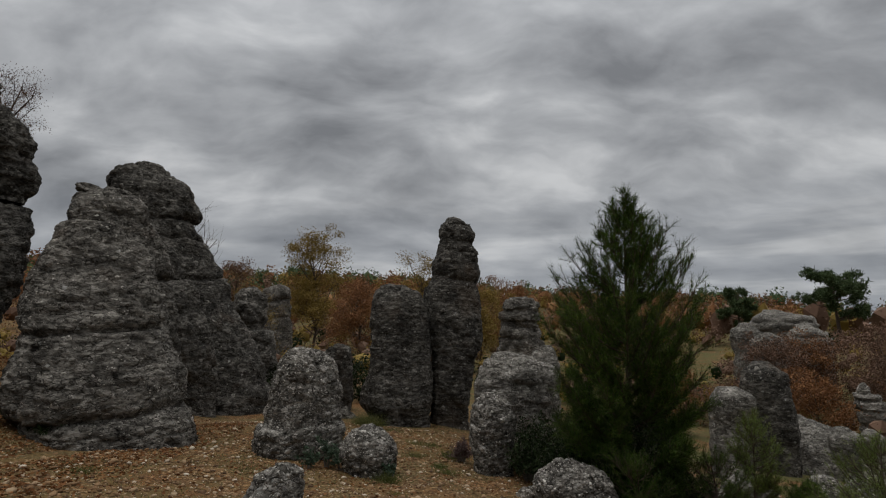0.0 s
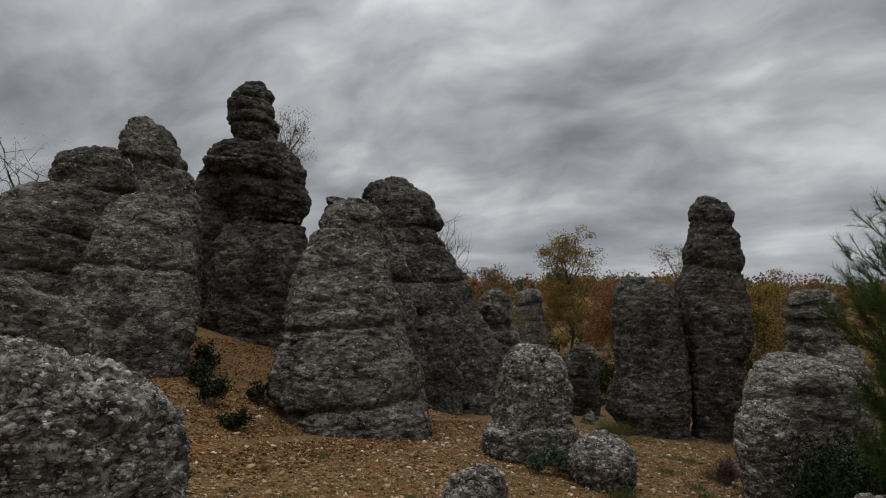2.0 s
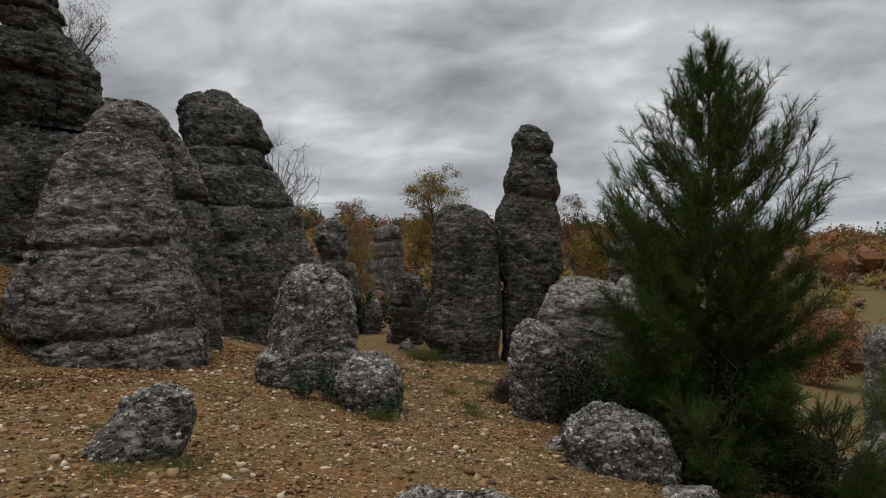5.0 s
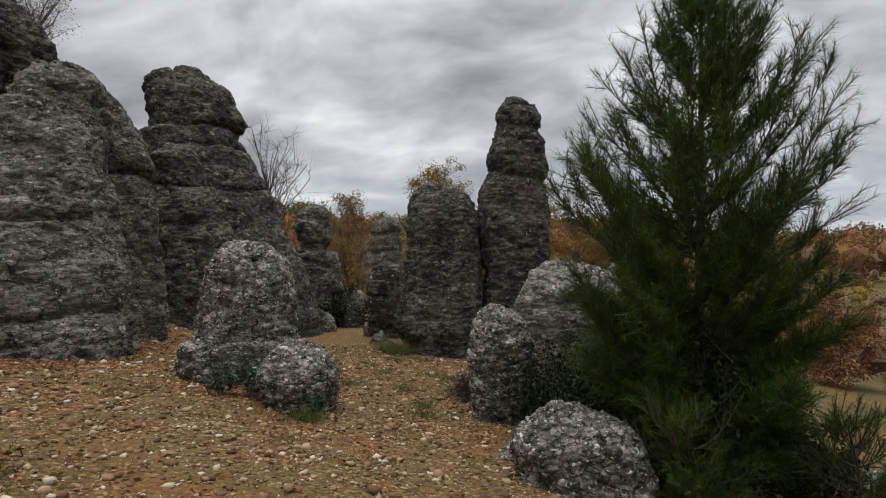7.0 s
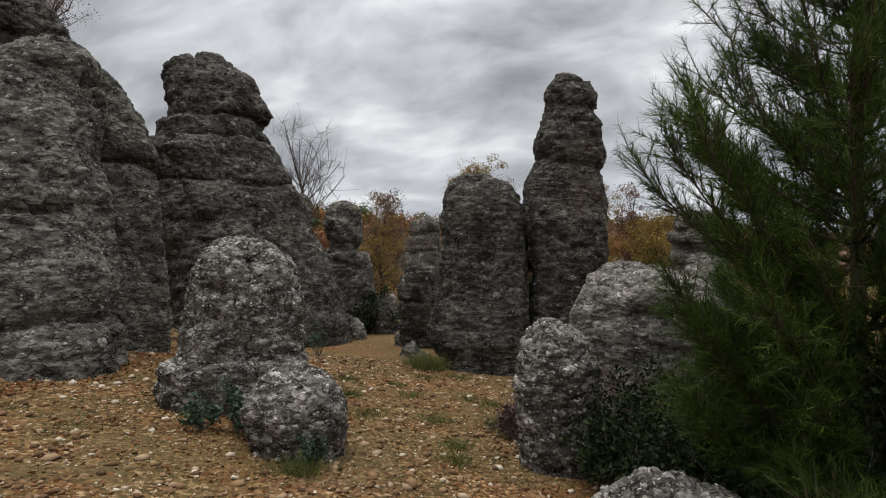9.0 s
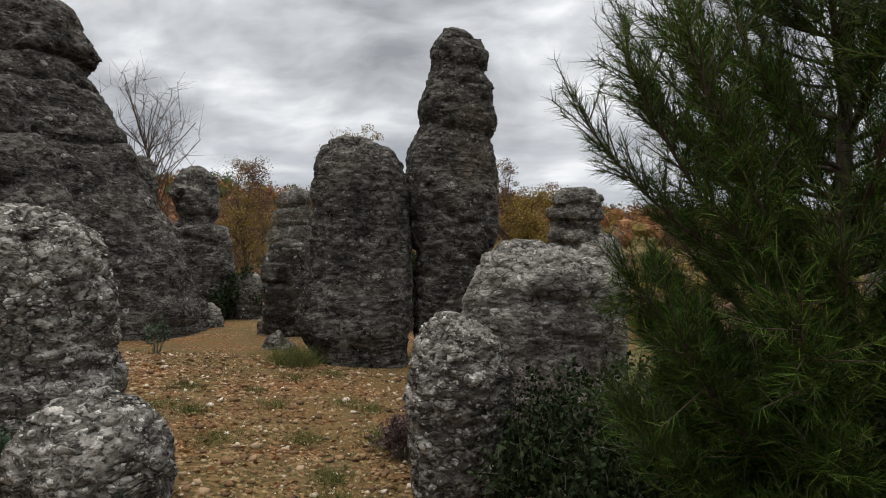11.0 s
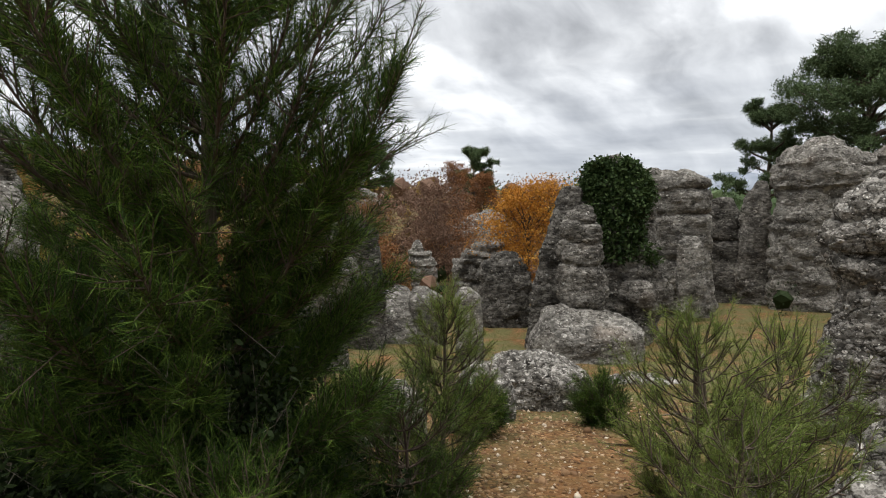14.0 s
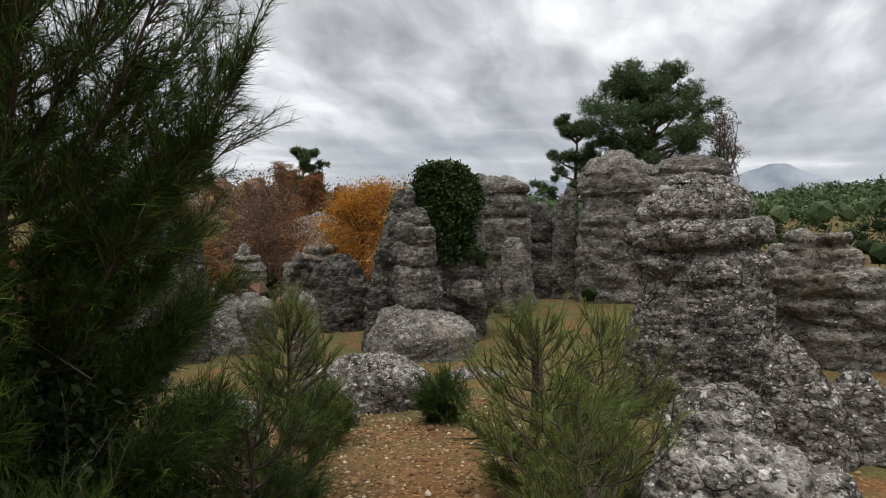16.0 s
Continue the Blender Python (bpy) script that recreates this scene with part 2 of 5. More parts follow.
def grain(p, octaves=1):
    """Smooth value noise, about -1..1."""
    total, size, norm = np.zeros(p.shape[:-1]), 1.0, 0.0
    for _ in range(octaves):
        c = np.floor(p)
        f = p - c
        f = f * f * (3 - 2 * f)
        value = 0.0
        for i in (0, 1):
            for j in (0, 1):
                for k in (0, 1):
                    w = (f[..., 0] if i else 1 - f[..., 0]) * (f[..., 1] if j else 1 - f[..., 1]) * (f[..., 2] if k else 1 - f[..., 2])
                    value = value + w * lattice(c + np.array((i, j, k)))
        total, norm = total + size * (2 * value - 1), norm + size
        p, size = p * 2.03 + 7.7, size * 0.52
    return total / norm


def cells(p):
    """For one random point per unit cell: the distance to the nearest, that cell's own random value, and the distance to the border with the next."""
    c = np.floor(p)
    best, second, own = np.full(p.shape[:-1], 9.0), np.full(p.shape[:-1], 9.0), np.zeros(p.shape[:-1])
    for i in (-1, 0, 1):
        for j in (-1, 0, 1):
            for k in (-1, 0, 1):
                q = c + np.array((i, j, k))
                seed = np.stack((lattice(q), lattice(q + 31), lattice(q + 67)), -1)
                d = np.linalg.norm(q + seed - p, axis=-1)
                closer = d < best
                second = np.where(closer, best, np.minimum(second, d))
                own = np.where(closer, seed[..., 0], own)
                best = np.where(closer, d, best)
    return best, own, second - best


def mesh_from(name, verts, faces, material, smooth=True):
    """verts: n x 3, faces: m x 3 or m x 4, as arrays."""
    me = bpy.data.meshes.new(name)
    verts, faces = np.asarray(verts, np.float32), np.asarray(faces, np.int32)
    me.vertices.add(len(verts))
    me.vertices.foreach_set("co", verts.ravel())
    k = faces.shape[1]
    me.loops.add(faces.size)
    me.loops.foreach_set("vertex_index", faces.ravel())
    me.polygons.add(len(faces))
    me.polygons.foreach_set("loop_start", np.arange(len(faces), dtype=np.int32) * k)
    me.polygons.foreach_set("use_smooth", np.full(len(faces), smooth))
    me.materials.append(material)
    me.update(calc_edges=True)
    return me


def grid_faces(rows, columns, closed):
    i, j = np.meshgrid(np.arange(rows - 1), np.arange(columns if closed else columns - 1), indexing="ij")
    k = (j + 1) % columns
    return np.stack((i * columns + j, i * columns + k, (i + 1) * columns + k, (i + 1) * columns + j), -1).reshape(-1, 4)


def child(name, me, parent, label=""):
    ob = new(name, me)
    ob.parent = parent
    return tagged(ob, label)


# ---------------------------------------------------------------- ground
def ground_height(x, y):
    x, y = np.asarray(x, float), np.asarray(y, float)
    back = np.clip((y - 11) / 4, 0, 1)
    z = 0.256 - 0.117 * np.clip(x, -5 + 3 * back, 13) - 0.077 * np.clip(y, -25, 16)
    z = z + np.clip((4 - x) / 4, 0, 1) * 0.077 * np.clip(y - 9.0, 0, 7.0) * 0.88
    z = z + 0.34 * np.clip(-x - 5.5, 0, 6) * np.clip((y - 3) / 5, 0, 1) * np.clip((17 - y) / 4, 0, 1)
    far = np.hypot(x, y - 5)
    way = np.degrees(np.arctan2(x, y - 5))
    lift = np.interp(way, (-180, -90, -50, -30, -10, 10, 25, 40, 60, 100, 180), (3, 4.5, 6.8, 6.6, 5.0, 4.3, 3.2, 0.9, 0.6, 0.9, 3))
    hill = np.tan(np.radians(lift)) * 150 * np.clip((far - 45) / 105, 0, 1) ** 1.3
    hill = hill - np.clip(far - 260, 0, 1e4) * 0.02
    z = z + 3.0 * np.clip((far - 24) / 26, 0, 1) * np.interp(way, (-22, 0, 40, 62, 76), (0, 0.7, 1, 0.8, 0))
    p = np.stack((x * 0.02, y * 0.02, x * 0 + 3.1), -1)
    z = z + hill + np.clip((far - 40) / 80, 0, 1) * 3.0 * grain(p, 3)
    p = np.stack((x * 0.55, y * 0.55, x * 0), -1)
    return z + 0.05 * grain(p, 3) + 0.012 * grain(p * 9.0, 2)


def spread(count, reach, fine):
    u = np.linspace(-1, 1, count)
    k = np.arcsinh(reach / fine)
    return fine * np.sinh(k * u)


def build_ground():
    count = 260
    gx, gy = np.meshgrid(spread(count, 2500.0, 4.0) + 3.0, spread(count, 2500.0, 4.0) + 8.0)
    z = ground_height(gx, gy)
    me = mesh_from("ground", np.stack((gx, gy, z), -1).reshape(-1, 3), grid_faces(count, count, False), EARTH)
    tagged(new("ground", me), "ochre gravelly earth with sparse grass sloping down eastwards", "ground", kind="structure")


build_ground()


# ---------------------------------------------------------------- rocks
def rock(name, label, place, turn, depth, profile, lean=0.0, material=None, bed=1.0, clast=0.0, seed=0, cracks=(), lump=1.0, skirt=0.7, tilt=0.0):
    """A weathered rock. profile: rows of (height, half width, sideways shift) from the foot up; depth: its thickness against its width;
    lean: how far its top stands back; bed: how deep the bedding is cut; clast: how far its pebbles stand out, in metres;
    tilt: slope of its beds; cracks: heights of the deep joints that part it into beds, each bed a piece of its own."""
    rows = np.array(profile, float)
    top, wide = rows[-1], rows[:, 1].max()
    back = lean * rows[:, 0] / max(0.01, top[0])
    rows = np.column_stack((rows, back))
    if skirt:
        foot = rows[0].copy()
        foot[0] -= skirt
        foot[1] = max(foot[1] * 1.04, 0.86 * wide)
        rows = np.vstack((foot, rows))
    dome = min(0.34 * top[1], 0.03 + 0.06 * top[0])
    cap = [(top[0] + dome * (1 - k * k) ** 0.5, top[1] * k, top[2], rows[-1][3]) for k in (0.95, 0.85, 0.7, 0.5, 0.3, 0.02)]
    rows = np.vstack((rows, cap))
    eye = math.dist(place, (1.5, 6.0, 1.2)) if place[1] > 5 else math.dist(place, (0.4, 1.0, 1.7))
    cell = min(0.16, max(0.015, 0.0045 * (eye - wide)))
    steps = np.concatenate(([0], np.cumsum(np.hypot(np.diff(rows[:, 0]), np.diff(rows[:, 1])))))
    count = int(steps[-1] / cell) + 8
    s = np.linspace(0, steps[-1], count)
    h, r, off, back = (np.interp(s, steps, rows[:, i]) for i in range(4))
    soft = max(1, int(count * 0.006))
    for _ in range(2):
        r[soft:-soft] = (r[:-2 * soft] + 2 * r[soft:-soft] + r[2 * soft:]) / 4
    ring = int(min(760, max(24, 2 * math.pi * wide * (0.5 + depth / 2) / cell)))
    a = np.linspace(0, 2 * math.pi, ring, endpoint=False)
    ca, sa = np.cos(a), np.sin(a)
    square = (np.abs(ca) ** 2.6 + np.abs(sa) ** 2.6) ** (-1 / 2.6)
    x = off[:, None] + r[:, None] * (ca * square)
    y = back[:, None] + r[:, None] * (sa * square) * depth
    z = np.repeat(h[:, None], ring, 1)
    p = np.stack((x, y, z), -1)
    du = np.roll(p, -1, 1) - np.roll(p, 1, 1)
    dv = np.gradient(p, axis=0)
    nrm = np.cross(du, dv)
    nrm = nrm / np.maximum(1e-9, np.linalg.norm(nrm, axis=-1, keepdims=True))
    size = min(1.0, wide)
    q = p + np.array((seed * 13.7, seed * 5.1, seed * 3.3))
    calm = 0.35 + 0.65 * min(1.0, lump)
    sag = 0.17 * size * grain(q * np.array((0.8, 0.8, 0.25)) / size, 2)
    sag = sag + tilt * (p[..., 0] - off[:, None])
    move = calm * (0.19 * size * grain(q * np.array((0.9, 0.9, 0.55)) / size, 3) + 0.075 * size * grain(q * np.array((2.2, 2.2, 3.0)) / size, 2))
    # deep joints between the beds: a thin dark slot under a rounded lip
    for c in cracks:
        open_ = np.clip(0.75 + 1.1 * grain(q * np.array((1.1, 1.1, 0.2)) + 4.0, 2), 0.25, 1)
        gap = z + sag - c
        deep = size * (0.45 + 0.55 * min(1.0, lump))
        move = move - 0.20 * deep * open_ * np.exp(-np.abs(gap / (0.03 * size + 0.014)) ** 1.4) - 0.08 * deep * open_ * np.exp(-np.abs(gap / (0.12 * size)) ** 1.5)
    # beds of uneven thickness that swell between narrow furrows, some standing out as ledges
    thick_ = (0.42 if bed < 1 else 0.42 / bed ** 0.7) * (0.45 + 0.55 * size)
    w = (z + sag) / thick_ + 0.9 * grain(q * np.array((0.55, 0.55, 1.0)), 2) + seed * 0.37
    layer = np.floor(w)
    f = w - layer
    d = np.minimum(f, 1 - f) * thick_
    ledge = lattice(np.stack((layer, layer * 0 + seed, layer * 0), -1)) - 0.5
    ease = np.clip(d / 0.05, 0, 1)
    here = np.clip(0.02 + 0.14 * bed + 1.7 * grain(q * np.array((0.7, 0.7, 1.3)) + 9.0, 2), 0, 1)
    move = move + min(1.0, bed) * calm * size * (0.065 * ledge * ease + 0.02 * np.sqrt(np.maximum(0, 1 - (2 * f - 1) ** 2)) - 0.10 * here * np.exp(-(d / 0.024) ** 1.4))
    split = grain(np.stack((q[..., 0] * 1.3, q[..., 1] * 1.3, q[..., 2] * 0.3 + 5.0), -1), 2)
    move = move - 0.13 * calm * size * np.exp(-(split / 0.03) ** 2) * np.clip(1.6 * grain(q * 0.8 + 21.0, 2), 0, 1)
    # tall blocks parted by slanting grooves, which break the roundness
    lean_ = q + 0.22 * np.stack((grain(q * 0.9, 2), grain(q * 0.9 + 4.0, 2), grain(q * 0.9 + 8.0, 2)), -1)
    lean_[..., 0] += 0.25 * lean_[..., 2]
    d, own, edge = cells(lean_ * np.array((1.15, 1.15, 0.62)) / size + seed * 1.7)
    move = move + calm * size * (0.20 * (own - 0.5) * np.clip(edge / 0.16, 0, 1) - 0.06 * np.exp(-(edge / 0.05) ** 2))
    # overlapping flat scales
    bent = q + 0.10 * np.stack((grain(q * 2.1, 2), grain(q * 2.1 + 8.0, 2), 0.6 * grain(q * 2.1 + 16.0, 2)), -1)
    bent[..., 2] += 0.5 * sag
    d, own, edge = cells(bent * np.array((1.5, 1.5, 3.2)) + seed)
    move = move + lump * size * (0.07 * (own - 0.5) * np.clip(edge / 0.2, 0, 1) - 0.05 * np.exp(-(edge / 0.05) ** 2))
    if cell < 0.13:
        d, own, edge = cells(bent * np.array((4.2, 4.2, 9.5)) + 3.0)
        move = move + (0.4 + 0.6 * lump) * size * (0.034 * (own - 0.5) - 0.026 * np.exp(-(edge / 0.10) ** 2))
        pits = grain(q * np.array((4.0, 4.0, 7.0)) + 17.0, 2)
        move = move - 0.09 * lump * size * np.clip(pits - 0.40, 0, 1)
    if cell < 0.07:
        d, own, edge = cells(bent * np.array((10.0, 10.0, 16.0)))
        move = move + (0.010 + 0.7 * clast) * own - (0.012 + 0.6 * clast) * np.exp(-(edge / 0.16) ** 2)
        d, own, edge = cells(q * 22.0 + 5.0)
        move = move + (0.006 + 0.7 * clast) * (0.6 - d) * own
        move = move + 0.007 * grain(q * 30.0, 2)
    fade = np.clip((count - 1 - np.arange(count)) / 5.0, 0.1, 1)[:, None]
    p = p + nrm * (move * fade)[..., None]
    if not cracks:
        ob = new(name, mesh_from(name, p.reshape(-1, 3), grid_faces(count, ring, True), material or ROCK))
        ob.matrix_world = pose(*place, 0, 0, turn)
        return tagged(ob, label, "rock")
    ob = new(name)
    ob.matrix_world = pose(*place, 0, 0, turn)
    tagged(ob, label, "rock")
    edges = [0] + [int(np.argmax(h >= c)) for c in sorted(cracks)] + [count - 1]
    for low, high in zip(edges, edges[1:]):
        if high > low:
            piece = p[low:high + 1]
            child("bed", mesh_from("bed", piece.reshape(-1, 3), grid_faces(len(piece), ring, True), material or ROCK), ob)
    return ob


# ---------------------------------------------------------------- plants
def tubes(paths, sides=5):
    """Tapered round limbs. paths: lists of (x, y, z, radius)."""
    verts, faces, base = [], [], 0
    ring = np.linspace(0, 2 * math.pi, sides, endpoint=False)
    for path in paths:
        path = np.asarray(path, float)
        way = np.gradient(path[:, :3], axis=0)
        way /= np.maximum(1e-9, np.linalg.norm(way, axis=1, keepdims=True))
        side = np.cross(way, (0.31, 0.22, 0.93) if abs(way[0][2]) < 0.8 else (1.0, 0.1, 0.0))
        side /= np.maximum(1e-9, np.linalg.norm(side, axis=1, keepdims=True))
        other = np.cross(way, side)
        v = path[:, None, :3] + path[:, None, 3:4] * (np.cos(ring)[None, :, None] * side[:, None] + np.sin(ring)[None, :, None] * other[:, None])
        verts.append(v.reshape(-1, 3))
        faces.append(grid_faces(len(path), sides, True) + base)
        base += v.shape[0] * sides
    return np.concatenate(verts), np.concatenate(faces)


def blades(origin, way, length, width, rng):
    """One slender triangle for each row: a needle, a grass blade."""
    turn = rng.normal(size=way.shape)
    side = np.cross(way, turn)
    side /= np.maximum(1e-9, np.linalg.norm(side, axis=1, keepdims=True))
    half = side * (width[:, None] / 2)
    v = np.stack((origin - half, origin + half, origin + way * length[:, None]), 1).reshape(-1, 3)
    return v, np.arange(len(v)).reshape(-1, 3)


def leaf_cards(centre, size, rng, tilt=1.0, slim=False):
    """One small diamond leaf for each row, or a plain triangle for far ones."""
    a = rng.normal(size=centre.shape) * np.array((1, 1, tilt))
    a /= np.linalg.norm(a, axis=1, keepdims=True)
    b = np.cross(a, rng.normal(size=centre.shape))
    b /= np.linalg.norm(b, axis=1, keepdims=True)
    size = np.broadcast_to(size, len(centre))[:, None]
    if slim:
        v = np.stack((centre - a * size * 0.8 - b * size * 0.6, centre - a * size * 0.8 + b * size * 0.6, centre + a * size), 1).reshape(-1, 3)
        return v, np.arange(len(v)).reshape(-1, 3)
    v = np.stack((centre - a * size, centre - b * size * 0.55, centre + a * size, centre + b * size * 0.55), 1).reshape(-1, 3)
    return v, np.arange(len(v)).reshape(-1, 4)


def icosahedron():
    """Twelve points on the unit ball and twenty faces that look outwards."""
    g = (1 + 5 ** 0.5) / 2
    ico = unit(np.array([(0, s, t * g) for s in (-1, 1) for t in (-1, 1)] + [(s, t * g, 0) for s in (-1, 1) for t in (-1, 1)] + [(t * g, 0, s) for s in (-1, 1) for t in (-1, 1)], float))
    near = np.linalg.norm(ico[:, None] - ico[None], axis=-1) < 1.1
    faces = [(i, j, k) for i in range(12) for j in range(i + 1, 12) for k in range(j + 1, 12) if near[i, j] and near[j, k] and near[i, k]]
    return ico, np.array([f if np.dot(np.cross(ico[f[1]] - ico[f[0]], ico[f[2]] - ico[f[0]]), ico[f[0]]) > 0 else f[::-1] for f in faces])


def unit(v):
    return v / np.maximum(1e-9, np.linalg.norm(v, axis=-1, keepdims=True))


def pine(name, label, place, height, reach, seed, shoots=6, needles=46, needle=0.12, thick=0.0036, low=0.06, rise=0.75, material=None, step=0.24, bare=0.0):
    """A young pine: whorls of limbs that sweep upwards, side shoots all along them and long needles round every shoot."""
    rng = np.random.default_rng(seed)
    tree = new(name)
    tree.location = place
    tagged(tree, label, "tree")
    n = 14
    k = np.linspace(0, 1, n)
    bend = 0.05 * np.sin(k * 4 + seed)
    stem = np.column_stack((bend, bend * 0.6, k * height, 0.021 * height * (1 - k) ** 0.8 * 0.55 + 0.006))
    child("trunk", mesh_from("trunk", *tubes([stem], 10), BARK), tree)
    limbs, tips = [], []
    at = height * low
    while at < height * 0.985:
        part = at / height
        shape = np.interp(part, (0, 0.1, 0.28, 0.45, 0.6, 0.75, 0.88, 1.0), (0.5, 0.66, 0.9, 1.0, 0.74, 0.42, 0.17, 0.04))
        for i in range(int(rng.integers(4, 7)) if part < 0.93 else 3):
            round_ = rng.uniform(0, 2 * math.pi)
            out = reach * shape * rng.uniform(0.7, 1.12) + 0.05
            climb = rise * (0.55 + 1.15 * part) * rng.uniform(0.7, 1.25)
            m = 9
            s = np.linspace(0, 1, m)
            along = out * s
            lift = out * climb * (0.3 * s + 0.7 * s ** 2.2) + 0.03 * rng.normal() * s
            sway = 0.08 * out * rng.normal() * s * s
            c, d = math.cos(round_), math.sin(round_)
            base = (np.interp(at, stem[:, 2], stem[:, 0]), np.interp(at, stem[:, 2], stem[:, 1]))
            thickness = 0.004 + 0.011 * out * (1 - s)
            path = np.column_stack((base[0] + along * c - sway * d, base[1] + along * d + sway * c, at + lift, thickness))
            limbs.append(path)
            total = max(2, int(shoots * (0.35 + out) * np.interp(part, (0, 0.15, 0.27, 0.45, 0.7, 1.0), (3.4, 2.9, 1.6, 0.74, 0.56, 0.46))))
            for f in np.concatenate((rng.uniform(0.12 + bare, 1.0, total), (1.0,))):
                o = np.array([np.interp(f, s, path[:, j]) for j in range(3)])
                ahead = unit(path[-1, :3] - path[max(0, int(f * m) - 2), :3] + 1e-6)
                w = unit(ahead + 0.5 * rng.normal(size=3) + np.array((0, 0, 0.3)))
                length = rng.uniform(0.12, 0.36) * (0.6 + 0.4 * min(1.0, out))
                end = o + w * length + np.array((0, 0, 0.06 * length))
                limbs.append(np.column_stack((np.linspace(o, end, 3), (0.0045, 0.0035, 0.002))))
                tips.append((o, end))
        at += step * rng.uniform(0.75, 1.2) * (1 if part < 0.7 else 0.75)
    tips.append((stem[-3, :3], stem[-1, :3] + np.array((0, 0, 0.1))))
    child("branchwork", mesh_from("branchwork", *tubes(limbs, 4), BARK), tree)
    a, b = np.array([t[0] for t in tips]), np.array([t[1] for t in tips])
    f = rng.uniform(0.15, 1.0, (len(a), needles, 1))
    o = (a[:, None] * (1 - f) + b[:, None] * f).reshape(-1, 3)
    w = np.repeat(unit(b - a), needles, 0)
    w = unit(w * 0.95 + 0.8 * unit(rng.normal(size=w.shape)))
    size = needle * rng.uniform(0.65, 1.15, len(o))
    me = mesh_from("crown", *blades(o, w, size, np.full(len(o), thick), rng), material or NEEDLE, False)
    child("crown", me, tree, "long soft green needles")
    return tree


def broadleaf(name, label, place, height, wide, seed, material, leaf=0.09, leaves=2600, bare=0.25, limbs_count=16):
    """A small tree: a forked trunk, limbs and twigs, and leaves in loose clumps with gaps."""
    rng = np.random.default_rng(seed)
    leaf, leaves = 0.72 * leaf, int(1.5 * leaves)
    tree = new(name)
    tree.location = place
    tagged(tree, label, "tree")
    wood = 1.0 if leaves else 0.5
    limbs, tips = [], []
    stem = np.column_stack((0.06 * height * np.sin(np.linspace(0, 3, 8)), 0.04 * height * np.cos(np.linspace(0, 2, 8)), np.linspace(-0.3, 0.75 * height, 8), np.linspace(0.014, 0.004, 8) * height * wood))
    child("trunk", mesh_from("trunk", *tubes([stem], 8), BARK), tree)
    for i in range(int(limbs_count * 1.7)):
        f = rng.uniform(bare, 1.0)
        o = np.array([np.interp(f, np.linspace(0, 1, 8), stem[:, j]) for j in range(3)])
        a = rng.uniform(0, 2 * math.pi)
        out = wide * rng.uniform(0.35, 1.0) * (1.1 - 0.5 * f)
        end = o + np.array((math.cos(a) * out, math.sin(a) * out, rng.uniform(0.12, 0.42) * height * (0.5 + 0.5 * f)))
        end[2] = min(end[2], height)
        mid = (o + end) / 2 + rng.normal(size=3) * 0.05 * height + np.array((0, 0, 0.03 * height))
        limbs.append(np.column_stack((np.array((o, mid, end)), (0.005 * height * wood, 0.0035 * height * wood, 0.0015 * height * wood))))
        for j in range(5):
            g = rng.uniform(0.35, 1.0)
            s = mid * (1 - g) + end * g
            e = s + rng.normal(size=3) * np.array((0.2, 0.2, 0.16)) * wide + np.array((0, 0, 0.05 * height))
            limbs.append(np.column_stack((np.array((s, (s + e) / 2, e)), (0.0018 * height * wood, 0.0012 * height * wood, 0.0005 * height * wood))))
            tips.append(e)
    child("branchwork", mesh_from("branchwork", *tubes(limbs, 4), BARK), tree)
    tips = np.array(tips)
    if leaves:
        pick = rng.integers(0, len(tips), leaves)
        size = rng.uniform(0.07, 0.17, (len(tips), 1))[pick] * wide
        c = tips[pick] + np.clip(rng.normal(size=(leaves, 3)), -1.5, 1.5) * size * np.array((1, 1, 0.7))
        child("crown", mesh_from("crown", *leaf_cards(c, leaf * rng.uniform(0.6, 1.2, leaves), rng, 1.0, True), material, False), tree)
    return tree


def shrub(name, label, place, wide, high, seed, material, leaf=0.03, leaves=1500, stems=26, category="shrub"):
    rng = np.random.default_rng(seed)
    bush = new(name)
    bush.location = place
    tagged(bush, label, category)
    limbs, tips = [], []
    for i in range(stems):
        a, out = rng.uniform(0, 2 * math.pi), wide * math.sqrt(rng.uniform(0.02, 1))
        end = np.array((math.cos(a) * out, math.sin(a) * out, high * rng.uniform(0.45, 1.0) * (1.05 - 0.45 * (out / wide) ** 2)))
        mid = end * np.array((0.45, 0.45, 0.6)) + rng.normal(size=3) * 0.06 * wide
        limbs.append(np.column_stack((np.array(((end[0] * 0.15, end[1] * 0.15, -0.05), mid, end)), (0.006, 0.004, 0.0015))))
        for j in range(3):
            s = mid + (end - mid) * rng.uniform(0, 1)
            e = s + rng.normal(size=3) * 0.16 * wide + np.array((0, 0, 0.06 * high))
            limbs.append(np.column_stack((np.array((s, (s + e) / 2, e)), (0.003, 0.002, 0.001))))
            tips += [e, s]
    child("branchwork", mesh_from("branchwork", *tubes(limbs, 4), TWIG), bush)
    if leaves:
        tips = np.array(tips)
        c = tips[rng.integers(0, len(tips), leaves)] + rng.normal(size=(leaves, 3)) * 0.075 * wide
        c[:, 2] = np.maximum(c[:, 2], 0.0)
        child("foliage", mesh_from("foliage", *leaf_cards(c, leaf * rng.uniform(0.5, 1.2, leaves), rng), material, False), bush)
    return bush


def on_ground(x, y, sink=0.0):
    return (x, y, float(ground_height(x, y)) - sink)


